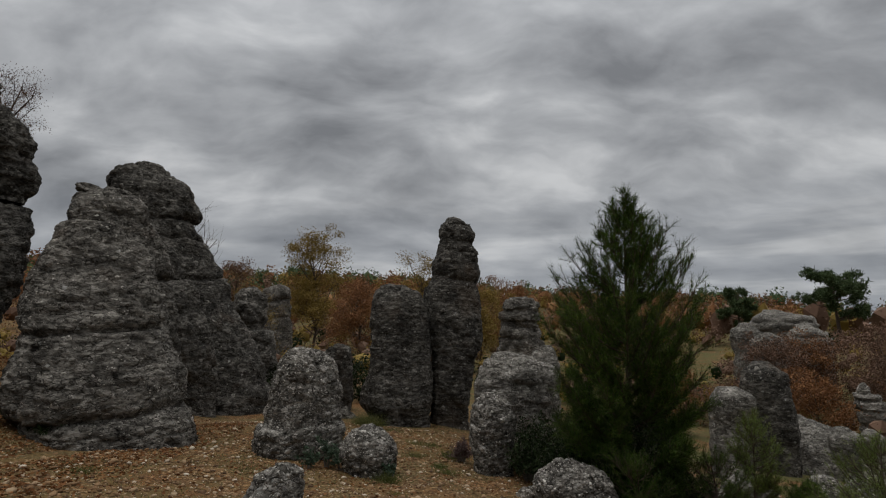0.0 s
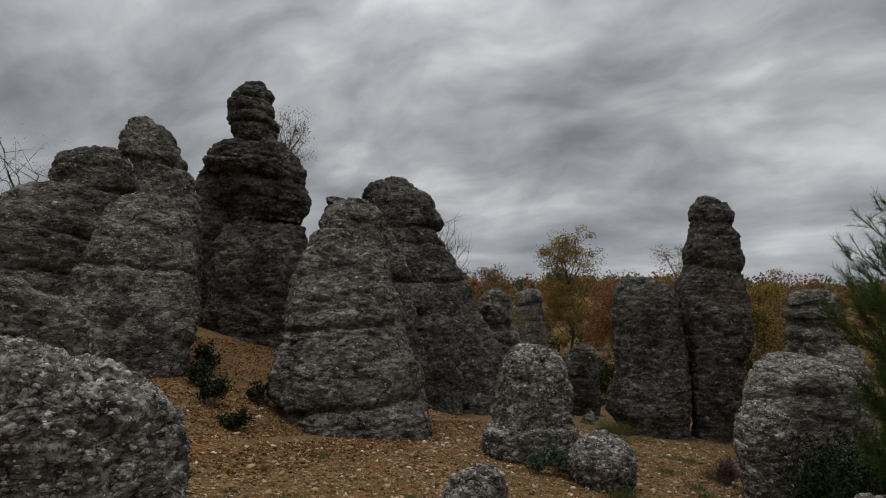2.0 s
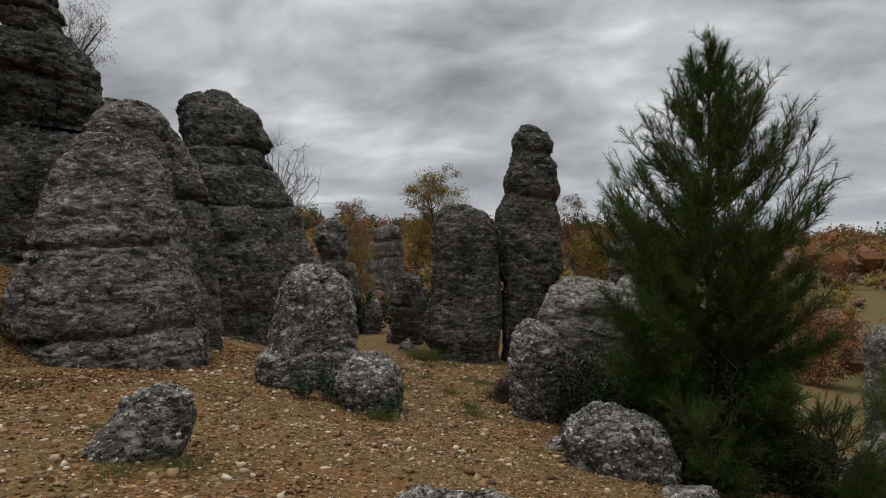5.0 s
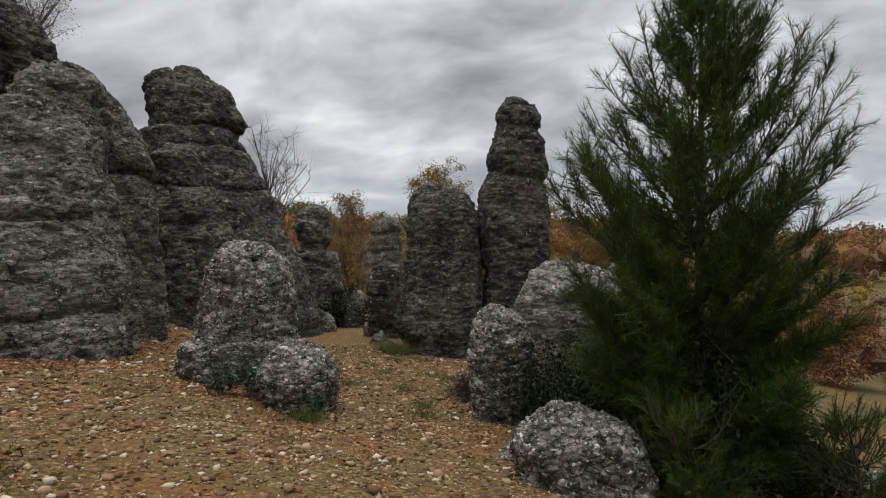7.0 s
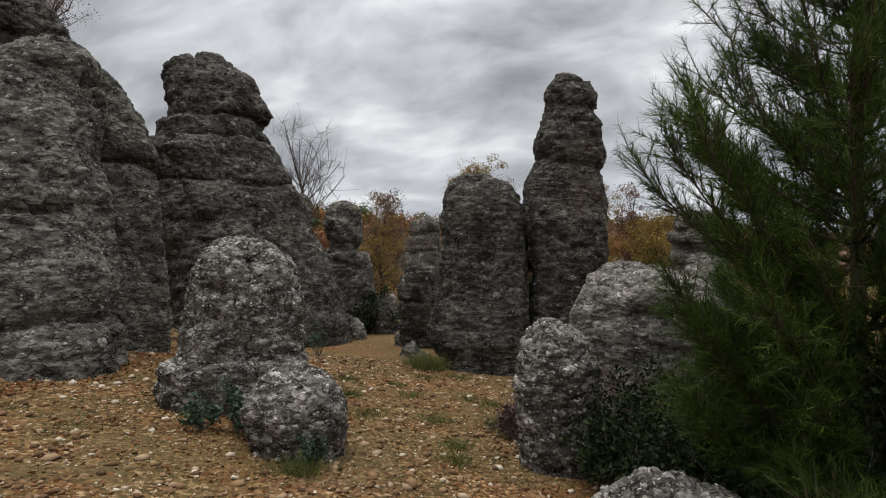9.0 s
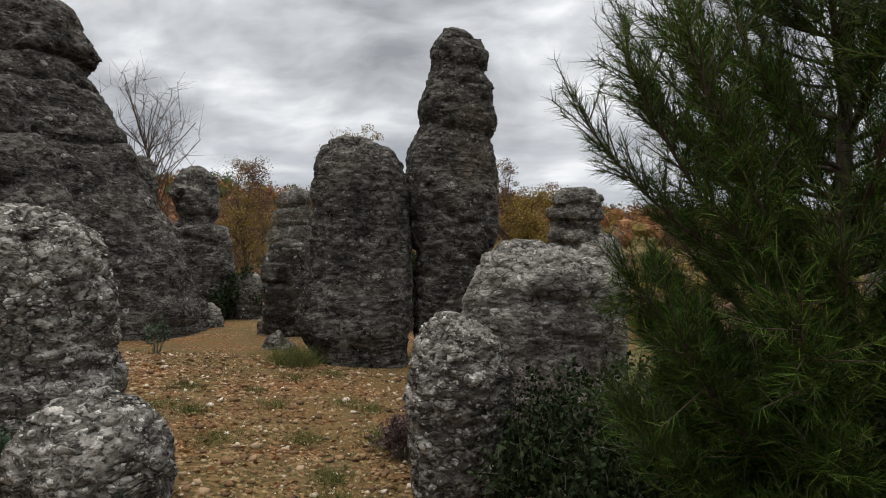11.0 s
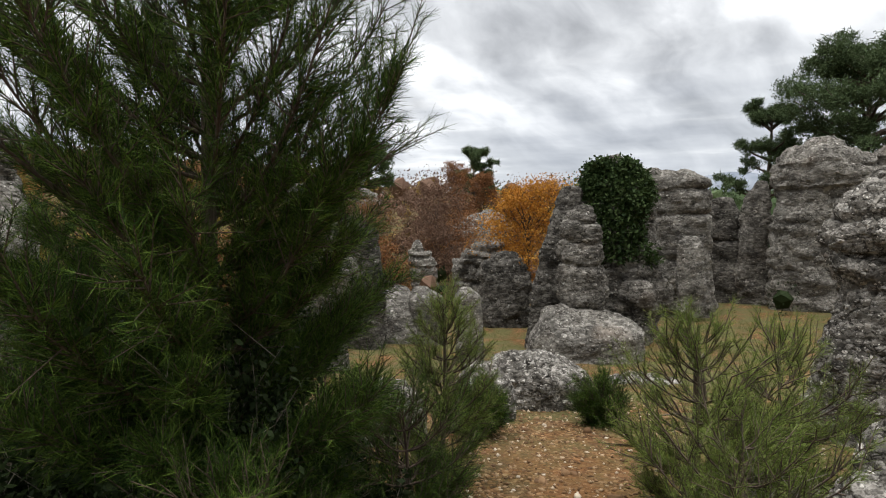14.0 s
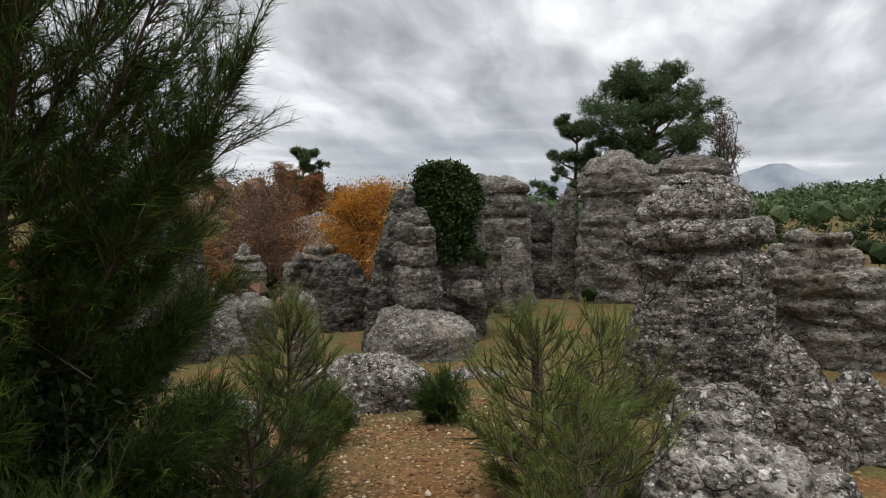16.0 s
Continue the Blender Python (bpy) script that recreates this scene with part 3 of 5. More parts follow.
# ---------------------------------------------------------------- the rocks, west to east
rock("rock_cone", "broad cone of grey bedded conglomerate with pale clasts", (-5.26, 9.84, -0.12), 33.1, 0.85,
     [(-0, 1.12, -0.02), (0.46, 1.22, -0.23), (0.85, 1.29, -0.41), (1.35, 1.3, -0.43), (1.88, 1.21, -0.5), (2.12, 1.19, -0.55), (2.32, 1.17, -0.54), (3.01, 1.05, -0.58), (3.75, 0.85, -0.5), (4.11, 0.76, -0.49), (4.24, 0.66, -0.48), (4.52, 0.6, -0.46), (4.7, 0.4, -0.5)], lean=1.7, seed=1, bed=0.5, cracks=(0.75, 2.12, 4.16,), lump=0.6, tilt=-0.07)
rock("rock_slab", "upright grey rock slab with white lichen streaks", (-6.12, 11.83, -0.08), 47.4, 0.65,
     [(-0, 0.86, 0.03), (0.62, 0.86, 0), (1.59, 0.83, -0.07), (2.38, 0.8, -0.13), (3.27, 0.82, -0.23), (3.86, 0.75, -0.41), (4.36, 0.7, -0.65), (4.61, 0.63, -0.81), (4.9, 0.41, -1.04), (4.96, 0.18, -1.24)], lean=0.3, seed=2, bed=0.5, cracks=(3.1, 4.86,), lump=0.6)
rock("rock_pillar", "tall dark pillar with an overhanging bedded cap", (-7, 16.6, -0.81), 38.5, 0.7,
     [(-0.01, 2.1, 0.13), (1.06, 2.14, 0), (2.45, 2.02, -0.3), (3.61, 1.79, -0.71), (4.4, 1.66, -0.88), (5.06, 1.53, -1.11), (5.48, 1.54, -1.29), (5.67, 1.38, -1.22), (5.94, 1.26, -1.32), (6.14, 1.23, -1.17), (6.36, 1.28, -1.04), (6.6, 1.27, -1.13), (7.02, 1.18, -1.27), (7.36, 1, -1.45), (7.67, 0.62, -1.61), (7.83, 0.27, -1.49)], lean=1.5, seed=3, material=DARK, bed=0.7, cracks=(4.4, 5.6, 6.14,), lump=0.7)
rock("rock_lobe", "rounded grey rock lobe leaning on the tall pillar", (-6.83, 15.04, -0.48), 42.4, 0.8,
     [(-0, 0.98, 0.04), (1.51, 0.94, -0.05), (2.61, 0.92, -0.15), (3.27, 0.81, -0.33), (3.89, 0.64, -0.38), (4.14, 0.52, -0.51), (4.53, 0.62, -0.73), (4.74, 0.42, -0.63)], lean=0.4, seed=4, material=DARK, lump=0.8, bed=0.5, cracks=(3.9,), tilt=-0.15)
rock("standing_rock", "domed standing rock with a pale crusted top", (-2.52, 10.26, -0.23), 37.6, 0.85,
     [(-0, 0.68, 0.02), (0.24, 0.73, 0.02), (0.51, 0.74, 0.05), (0.72, 0.61, 0.09), (0.93, 0.60, 0.09), (1.21, 0.57, 0.12), (1.5, 0.52, 0.14), (1.68, 0.45, 0.15), (1.76, 0.32, 0.12)], seed=5, material=PEBBLED, clast=0.012, cracks=(0.65,), bed=0.7, lump=0.5)
rock("boulder", "small rounded pale grey boulder on ochre gravel", (-1.15, 9.51, -0.28), 31.7, 0.9,
     [(-0, 0.38, 0), (0.15, 0.42, -0), (0.3, 0.44, -0.03), (0.47, 0.39, -0.04), (0.61, 0.26, -0.06), (0.69, 0.11, -0.05)], seed=6, material=PEBBLED, clast=0.012, bed=0.3, lump=0.28)
rock("boulder", "egg-shaped conglomerate boulder full of pale pebbles", (0.9, 10.78, -0.49), 5.8, 0.95,
     [(-0, 0.34, -0), (0.22, 0.36, -0.01), (0.44, 0.38, 0), (0.66, 0.41, 0), (0.88, 0.39, -0), (1.1, 0.31, -0.02), (1.21, 0.19, -0.03), (1.28, 0.07, -0.05)], seed=7, material=PEBBLED, clast=0.02, bed=0.15, lump=0.28)
rock("humped_rock", "humped grey rock above the dark brush", (1.53, 13.5, -0.17), -1.4, 0.8,
     [(-0, 0.86, -0.02), (0.49, 0.9, 0.02), (0.84, 0.88, 0.08), (1.06, 0.86, 0.16), (1.26, 0.78, 0.15), (1.42, 0.6, 0.06), (1.52, 0.36, -0.05)], seed=8, material=PALE, bed=0.5, lump=0.55)
rock("humped_rock", "small grey hump of rock behind a larger one", (2.56, 14.82, -0.24), -8.1, 0.8,
     [(-0, 0.4, -0.01), (0.98, 0.38, 0.02), (1.39, 0.36, 0.04), (1.63, 0.28, 0.03), (1.81, 0.12, 0.12)], seed=9, material=PALE, bed=0.5, lump=0.55)
rock("rock_column", "banded rock column with stacked rounded beds", (3.32, 24.8, -0.54), -6.1, 0.8,
     [(-0, 1, -0.01), (2.05, 0.89, -0.07), (2.5, 0.84, -0.08), (2.85, 0.74, -0.09), (3.12, 0.85, -0.1), (3.66, 0.78, -0.05), (3.86, 0.61, -0.04)], seed=10, bed=1.6, cracks=(2.32, 2.99, 3.48,), lump=1.1)
rock("rock_dome", "tall dark domed rock beside the highest pillar", (-1.15, 15.26, -0.22), 15.6, 0.75,
     [(-0, 0.83, 0.01), (0.36, 0.95, -0.04), (0.72, 0.92, 0.01), (1.26, 0.87, 0.08), (1.82, 0.87, 0.09), (2.38, 0.82, 0.11), (2.75, 0.76, 0.09), (3.04, 0.66, 0.05), (3.22, 0.54, 0.0), (3.30, 0.38, -0.04)], lean=0.3, seed=11, material=DARK, bed=0.35, lump=0.45, tilt=0.1)
rock("rock_pillar", "tallest slender rock pillar with a dark top stone", (0.1, 15.93, -0.49), 7.4, 0.85,
     [(0, 0.49, 0), (1.33, 0.58, 0.1), (1.81, 0.64, 0.21), (2.29, 0.74, 0.19), (2.88, 0.79, 0.16), (3.46, 0.75, 0.15), (3.76, 0.68, 0.18), (3.91, 0.66, 0.26), (4.15, 0.67, 0.3), (4.4, 0.66, 0.29), (4.53, 0.61, 0.31), (4.65, 0.6, 0.36), (4.75, 0.58, 0.3), (4.93, 0.51, 0.29), (5.01, 0.52, 0.34), (5.25, 0.51, 0.34), (5.5, 0.44, 0.32), (5.63, 0.28, 0.26), (5.7, 0.11, 0.21)], lean=0.2, seed=12, material=DARK, bed=0.7, cracks=(3.88, 4.65, 4.95, 5.51,), lump=0.45, tilt=0.16)
rock("rock_column", "low rounded rock column beside the gravel passage", (-3.08, 17.24, -0.46), 22.1, 0.85,
     [(-0, 0.35, 0), (0.34, 0.42, -0.04), (1.01, 0.46, -0.08), (1.57, 0.45, -0.07), (1.96, 0.38, -0.04), (2.04, 0.22, -0.04)], seed=13, material=DARK, cracks=(1.23,), lump=1.1)
rock("rock_column", "distant pale rock column of stacked beds", (-11.07, 36.88, -1.29), 22.1, 0.85,
     [(-0, 1.44, 0.02), (3.61, 1.29, -0.01), (4.08, 1.17, 0.04), (4.56, 1.14, 0.07), (5.28, 1.04, 0.14), (5.66, 0.95, 0.23), (6.14, 0.89, 0.22), (6.36, 0.53, 0.27)], seed=14, bed=1.4, cracks=(4.4, 5.47,), skirt=2, lump=1.1)
rock("rock_column", "rock column with a rounded bedded capstone", (-6.64, 20.17, -0.67), 30, 0.85,
     [(-0, 0.75, 0.01), (1.01, 0.83, -0.04), (2.03, 0.88, -0.13), (2.72, 0.76, -0.19), (2.88, 0.63, -0.26), (2.97, 0.47, -0.17), (3.19, 0.6, -0.17), (3.62, 0.6, -0.17), (3.99, 0.47, -0.18), (4.13, 0.27, -0.18)], seed=15, bed=1.3, cracks=(2.92,), lump=1.1)
rock("boulder", "small grey rock knob behind the pillars", (-8.2, 20.37, -0.57), 34.2, 0.8,
     [(-0, 0.46, 0.01), (2.98, 0.47, -0.02), (3.2, 0.23, -0.13), (3.57, 0.27, -0.15), (4.17, 0.26, -0.16), (4.49, 0.14, -0.23)], seed=16, lump=1.1)
rock("rock_column", "narrow stacked rock at the end of the passage", (-5.41, 20.25, -0.66), 25.9, 0.8,
     [(-0, 0.37, 0), (0.65, 0.36, -0.01), (0.86, 0.36, -0.01), (1.37, 0.3, 0.01), (1.49, 0.19, 0.06)], seed=17, bed=1.6, lump=1.1)
rock("boulder", "small pale stone beside the passage", (-3.6, 17.24, -0.3), 24.3, 0.8,
     [(-0, 0.14, 0), (0.28, 0.13, -0.02), (0.39, 0.06, -0.01)], seed=18, material=PALE, lump=0.28)
rock("slab_boulder", "dark tilted slab at the rock dome foot", (-2.54, 15.52, -0.43), 22.9, 0.7,
     [(-0, 0.31, 0), (0.19, 0.29, -0.02), (0.33, 0.16, -0.08), (0.47, 0.04, -0.04)], seed=19, bed=0.4, lump=1.1)
rock("boulder", "grey boulder at the foot of the column", (-5.17, 18.13, -0.38), 28.9, 0.8,
     [(-0, 0.21, 0), (0.25, 0.22, -0.01), (0.52, 0.17, -0.04), (0.65, 0.07, -0.08)], seed=20, material=PALE, bed=0.4, lump=0.28)
rock("leaning_boulder", "dark leaning boulder lying on the gravel", (-1.81, 6, -0.17), 42.9, 0.6,
     [(-0, 0.27, 0.01), (0.1, 0.37, 0.02), (0.25, 0.36, 0.08), (0.37, 0.33, 0.13), (0.49, 0.29, 0.2), (0.62, 0.24, 0.24), (0.69, 0.07, 0.23)], seed=21, material=PEBBLED, clast=0.008, bed=0.4, lump=0.28)
rock("flat_boulder", "low flat boulder with broken pale crust", (2.03, 8.82, -0.5), 0.4, 0.8,
     [(-0, 0.57, -0.03), (0.17, 0.58, -0.1), (0.28, 0.53, -0.12), (0.37, 0.42, -0.12), (0.44, 0.30, -0.15), (0.48, 0.2, -0.17)], seed=22, material=PEBBLED, clast=0.014, bed=0.5, lump=0.28)
rock("boulder", "large pebbly boulder with white clasts", (-3.74, 3.37, 0.51), 60.5, 0.8,
     [(-0.02, 0.86, 0.1), (0.24, 0.86, 0.07), (0.46, 0.85, 0.04), (0.65, 0.82, 0.02), (0.8, 0.73, -0.04), (0.96, 0.56, -0.12), (1.05, 0.37, -0.19), (1.1, 0.2, -0.22)], seed=23, material=PEBBLED, clast=0.03, bed=0.2, lump=0.28)
rock("tower_rock", "high rock tower with a stacked knob on top", (-8.81, 7.69, 0.66), 54.2, 0.8,
     [(-0, 0.73, 0.02), (0.51, 0.93, -0), (1.11, 1.16, -0.01), (1.75, 1.16, -0.01), (2.43, 1.04, 0.06), (3.17, 0.92, 0.14), (3.89, 0.77, 0.21), (4.18, 0.62, 0.35), (4.52, 0.62, 0.33), (4.84, 0.60, 0.24), (4.95, 0.66, 0.12), (5.33, 0.64, 0.02), (5.69, 0.49, -0.1), (5.93, 0.28, -0.19)], lean=2.5, seed=24, bed=0.7, cracks=(2.43, 4.15, 4.91,), lump=0.7, tilt=0.1)
rock("rock_shoulder", "broad bedded rock shoulder beside the tower", (-11.77, 7.66, 1.24), 61.4, 0.7,
     [(-0, 0.99, 0.05), (1.71, 1.04, -0.11), (2.74, 1.2, 0.11), (3.58, 1.16, 0.34), (3.89, 1.12, 0.52), (4.1, 0.95, 0.96), (4.7, 0.84, 1.05), (4.9, 0.55, 1.1)], lean=1.5, seed=25, bed=1.3, cracks=(1.9, 2.74, 3.97,), lump=0.8, tilt=0.12)
rock("rock_outcrop", "low grey outcrop with dry grass", (-7.79, 5.56, 1.07), 61.1, 0.7,
     [(-0, 0.71, 0.04), (0.37, 0.67, -0.03), (0.89, 0.64, -0.11), (1.22, 0.51, -0.28), (1.36, 0.21, -0.49)], seed=26, lump=1.1)
rock("pedestal_rock", "rounded rock base that carries a balanced stack", (-11.1, 12.67, 1.44), 44.8, 0.8,
     [(-0, 1.01, 0.02), (0.99, 1.17, 0.05), (1.94, 1.31, 0.2), (2.93, 1.23, 0.34), (3.26, 1.16, 0.4), (3.52, 1.05, 0.42), (3.71, 0.5, 0.16)], lean=0.5, seed=27, material=DARK, bed=0.6, lump=1.1)
rock("pedestal_rock", "narrow grey rock beside the balanced stack", (-12.25, 12.93, 1.44), 46.9, 0.8,
     [(-0, 0.7, 0.01), (2.97, 0.72, -0.16), (3.96, 0.76, -0.25), (4.8, 0.63, -0.32), (5.3, 0.34, -0.53)], seed=28, material=DARK, bed=0.8, lump=1.1)
rock("rock_block", "thick bedded rock block resting on its base", (-11.25, 13.5, 5.13), 43.2, 0.8,
     [(0, 0.91, 0.01), (0.63, 1.19, -0.19), (1.14, 1.29, -0.28), (1.56, 1.45, -0.45), (1.81, 1.42, -0.48), (2.24, 1.11, -0.6), (2.43, 0.71, -0.62)], seed=29, material=DARK, bed=1.2, skirt=0, cracks=(1.14, 1.81,), lump=1.1)
rock("balanced_rock", "dark layered stone balanced on top of the stack", (-11.58, 13.18, 7.52), 44.7, 0.8,
     [(0, 0.4, 0), (0.12, 0.57, -0.02), (0.37, 0.69, -0.11), (0.72, 0.73, -0.17), (1.16, 0.69, -0.21), (1.61, 0.52, -0.19), (1.86, 0.28, -0.13)], seed=30, material=DARK, bed=1.4, skirt=0, cracks=(0.49, 0.9, 1.34,), lump=1.1)
IVY_ROCK = rock("ivy_covered_rock", "high grey rock largely covered with dark ivy", (15.45, 14.4, -1.94), -59.4, 0.7,
     [(-0, 1.51, 0), (0.8, 1.59, 0.24), (1.76, 1.35, 0.32), (2.71, 1.06, 0.44), (3.57, 0.9, 0.44), (4.24, 0.61, 0.26), (4.4, 0.31, 0.21)], seed=31, lump=1.1)
rock("rock_pillar", "stacked rock pillar with a blocky boulder foot", (13.53, 13.71, -1.23), -57.8, 0.9,
     [(-0, 0.52, 0), (0.25, 0.63, -0.03), (0.66, 0.63, -0.03), (1.08, 0.56, -0.03), (1.63, 0.45, 0.01), (2.12, 0.37, 0.02), (2.44, 0.21, 0.04)], lean=0.3, seed=32, bed=1.2, cracks=(1.08, 1.63, 2.12,), skirt=1.4, lump=1.1)
rock("low_rock", "smooth low rock foot stretching over the grass", (13.22, 13.45, -1.95), -58, 0.9,
     [(-0, 1.3, 0.01), (0.3, 1.26, 0.07), (0.52, 1.05, 0.02), (0.68, 0.66, -0.2), (0.76, 0.42, -0.22)], seed=33, material=PALE, bed=0.3, lump=0.5)
rock("rock_slab", "dark sloping rock slab under the golden tree", (13.65, 14.96, -2.25), -54, 0.6,
     [(-0, 0.44, 0), (1.28, 0.4, 0.12), (2.3, 0.37, 0.32), (3.04, 0.37, 0.55), (3.94, 0.27, 0.78)], lean=0.5, seed=34, material=DARK, bed=0.3, lump=1.1)
rock("boulder", "rounded grey boulder under the ivy", (15.09, 12.98, -1.38), -63.4, 0.9,
     [(-0, 0.22, -0), (0.24, 0.33, -0.02), (0.51, 0.33, -0.02), (0.69, 0.22, -0)], seed=35, skirt=1.4, lump=1.1)
rock("rock_wall", "bedded grey rock wall behind the ivy", (20.02, 14.23, -1.71), -66.5, 0.5,
     [(-0, 0.98, -0.01), (1.98, 1.03, -0.07), (3.15, 1.05, -0.14), (3.74, 1.07, -0.22), (4.07, 0.34, -0.85)], seed=36, material=PALE, cracks=(2.66, 3.45,), skirt=1.4, lump=1.1)
rock("rock_stump", "rounded grey rock stump at the wall's foot", (19.06, 13.43, -1.38), -67.6, 0.8,
     [(-0, 0.39, -0), (0.78, 0.4, -0.03), (1.34, 0.37, -0.03), (1.61, 0.25, -0.06)], seed=37, material=PALE, lump=1.1)
rock("rock_wall", "high bedded rock wall with a rounded top", (23.19, 10.9, -2.41), -77.8, 0.7,
     [(-0, 1.45, -0.03), (1.99, 1.49, -0.12), (3.13, 1.39, -0.24), (3.61, 1.19, -0.24), (4.16, 1.43, -0.11), (4.88, 1.38, -0.17), (5.46, 0.81, -0.44), (5.62, 0.49, -0.36)], seed=38, material=PALE, bed=1.2, cracks=(3.13, 4.16, 4.88,), lump=1.1)
rock("rock_wall", "flat-topped bedded rock wall below the big pine", (24.56, 8.59, -2.31), -84.2, 0.6,
     [(-0, 1.44, -0.04), (4.07, 1.38, -0.19), (5, 1.35, -0.25), (5.23, 1.19, -0.21)], seed=39, material=PALE, bed=1.2, cracks=(2.92, 4.07, 4.75,), lump=1.1)
rock("rock_wall", "dark rock wall beside a cleft", (23.63, 13.14, -2.21), -72.6, 0.8,
     [(-0, 0.55, -0), (2.35, 0.54, -0.04), (3.68, 0.43, 0.06), (4.22, 0.22, 0.16)], seed=40, bed=0.8, lump=1.1)
rock("rock_wall", "dark narrow rock wall inside the cleft", (23.7, 14.2, -2.3), -70, 0.7,
     [(-0, 0.75, 0), (1.9, 0.7, 0.02), (3.1, 0.62, 0.04), (3.7, 0.4, -0.05)], seed=67, material=DARK, bed=0.8, cracks=(2.2,), lump=1.0)
rock("rock_block", "massive conglomerate block with pale pebbles and cracks", (9.64, 7.08, -1.35), -84.1, 0.8,
     [(-0.01, 0.9, -0.04), (0.45, 0.93, -0.03), (0.9, 0.94, 0.03), (1.35, 0.86, 0.07), (1.64, 0.79, 0.1), (1.86, 0.83, 0.04), (2.07, 0.85, -0.03), (2.29, 0.86, -0.02), (2.51, 0.78, 0), (2.72, 0.57, 0), (2.79, 0.39, 0.07)], seed=41, material=PEBBLED, clast=0.02, bed=0.6, cracks=(2.07, 2.52,), lump=0.55)
rock("stacked_rock", "stacked grey rock of swelling rounded beds", (14.61, 4.87, -1.67), -96.1, 0.7,
     [(-0.01, 0.95, -0.05), (0.79, 0.93, -0.14), (1.2, 0.92, -0.3), (1.62, 0.9, -0.45), (1.83, 0.77, -0.54), (2.05, 0.56, -0.42), (2.24, 0.57, -0.51), (2.42, 0.52, -0.53), (2.5, 0.14, -0.81)], seed=42, material=PALE, bed=1.8, cracks=(0.74, 1.3, 1.83, 2.24,), lump=1.1)
rock("stacked_rock", "narrow grey rock beside the stacked one", (15.18, 5.91, -1.42), -91.5, 0.7,
     [(-0, 0.35, -0.01), (1.62, 0.22, -0.13), (1.91, 0.15, -0.15)], seed=43, material=PALE, bed=1.4, lump=1.1)
rock("boulder", "big rounded grey boulder with coarse clasts", (5.28, 6.14, -0.76), -91.9, 0.8,
     [(-0.02, 0.64, -0.07), (0.2, 0.62, -0.1), (0.36, 0.57, -0.14), (0.48, 0.48, -0.18), (0.57, 0.35, -0.22), (0.61, 0.21, -0.24)], seed=44, material=PEBBLED, clast=0.016, bed=0.3, lump=0.28)
rock("boulder", "round grey boulder leaning on the rock block", (6.38, 6.5, -0.80), -87, 0.8,
     [(-0, 0.39, -0.02), (0.34, 0.38, -0.04), (0.52, 0.32, -0.02), (0.63, 0.21, 0.02), (0.68, 0.11, 0.04)], seed=45, material=PEBBLED, clast=0.012, bed=0.2, lump=0.28)
rock("boulder", "grey sloping boulder at the block's foot", (7.97, 5.83, -1.06), -93.9, 0.8,
     [(-0, 0.38, -0.01), (0.43, 0.36, -0.05), (0.63, 0.29, -0.12), (0.89, 0.18, -0.19), (1.08, 0.03, -0.23)], seed=46, material=PEBBLED, clast=0.012, bed=0.2, lump=0.28)
rock("boulder", "low round grey boulder beside the grass", (8.21, 5.3, -1.15), -98.3, 0.8,
     [(-0, 0.29, -0.01), (0.37, 0.27, -0.05), (0.67, 0.23, -0.14), (0.8, 0.11, -0.18)], seed=47, material=PEBBLED, clast=0.012, bed=0.2, lump=0.28)
rock("slab_boulder", "long pale slab boulder lying on the gravel", (8.17, 10.94, -1.36), -54.2, 0.6,
     [(-0, 0.74, 0.01), (0.2, 0.76, -0.04), (0.34, 0.7, -0.11), (0.45, 0.55, -0.16), (0.52, 0.36, -0.22)], seed=48, material=PEBBLED, clast=0.016, bed=0.4, lump=0.28)
rock("slab_boulder", "dark broken slab boulder beside a small pine", (6.96, 10.86, -1.36), -48.9, 0.7,
     [(-0, 0.35, 0), (0.18, 0.36, -0.01), (0.39, 0.36, -0.04), (0.6, 0.2, -0.06)], seed=49, material=PEBBLED, clast=0.016, bed=0.4, lump=0.28)
rock("boulder", "large smooth grey boulder in the hollow", (11.0, 18.9, -2.67), -36, 0.9,
     [(-0, 1.7, -0), (0.64, 1.68, -0), (1.2, 1.5, 0.02), (1.62, 1.15, 0.0), (1.86, 0.7, 0.03), (1.96, 0.35, 0.05)], seed=50, material=PALE, bed=0.2, lump=0.28)
rock("boulder", "grey boulder resting against a larger one", (11.7, 17.25, -2.01), -42.2, 0.9,
     [(-0, 0.44, -0), (0.45, 0.49, 0.02), (0.9, 0.46, -0.02), (1.12, 0.22, -0.15)], seed=51, material=PALE, bed=0.4, lump=0.28)
rock("pagoda_rock", "pagoda-like stack of thin rock beds", (16.53, 22.49, -3.12), -42.4, 0.9,
     [(-0, 0.64, 0.01), (0.85, 0.54, -0.08), (1.69, 0.51, -0.19), (2.1, 0.56, -0.23), (2.56, 0.52, -0.31), (2.83, 0.34, -0.43), (3.08, 0.15, -0.42)], seed=52, material=PALE, bed=2.2, cracks=(1.58, 2.1, 2.52, 2.83,), lump=1.1)
rock("rock_ledge", "pale stacked rock ledges below the golden tree", (16.23, 19.98, -2.62), -46.7, 0.8,
     [(-0, 0.71, 0.01), (1.37, 0.7, -0.06), (1.85, 0.7, 0.04), (2.13, 0.9, 0.42), (2.51, 0.66, 0.56), (2.67, 0.24, 0.42)], seed=53, material=PALE, bed=1.8, cracks=(1.27, 1.83, 2.13, 2.47,), skirt=1.4, lump=1.1)
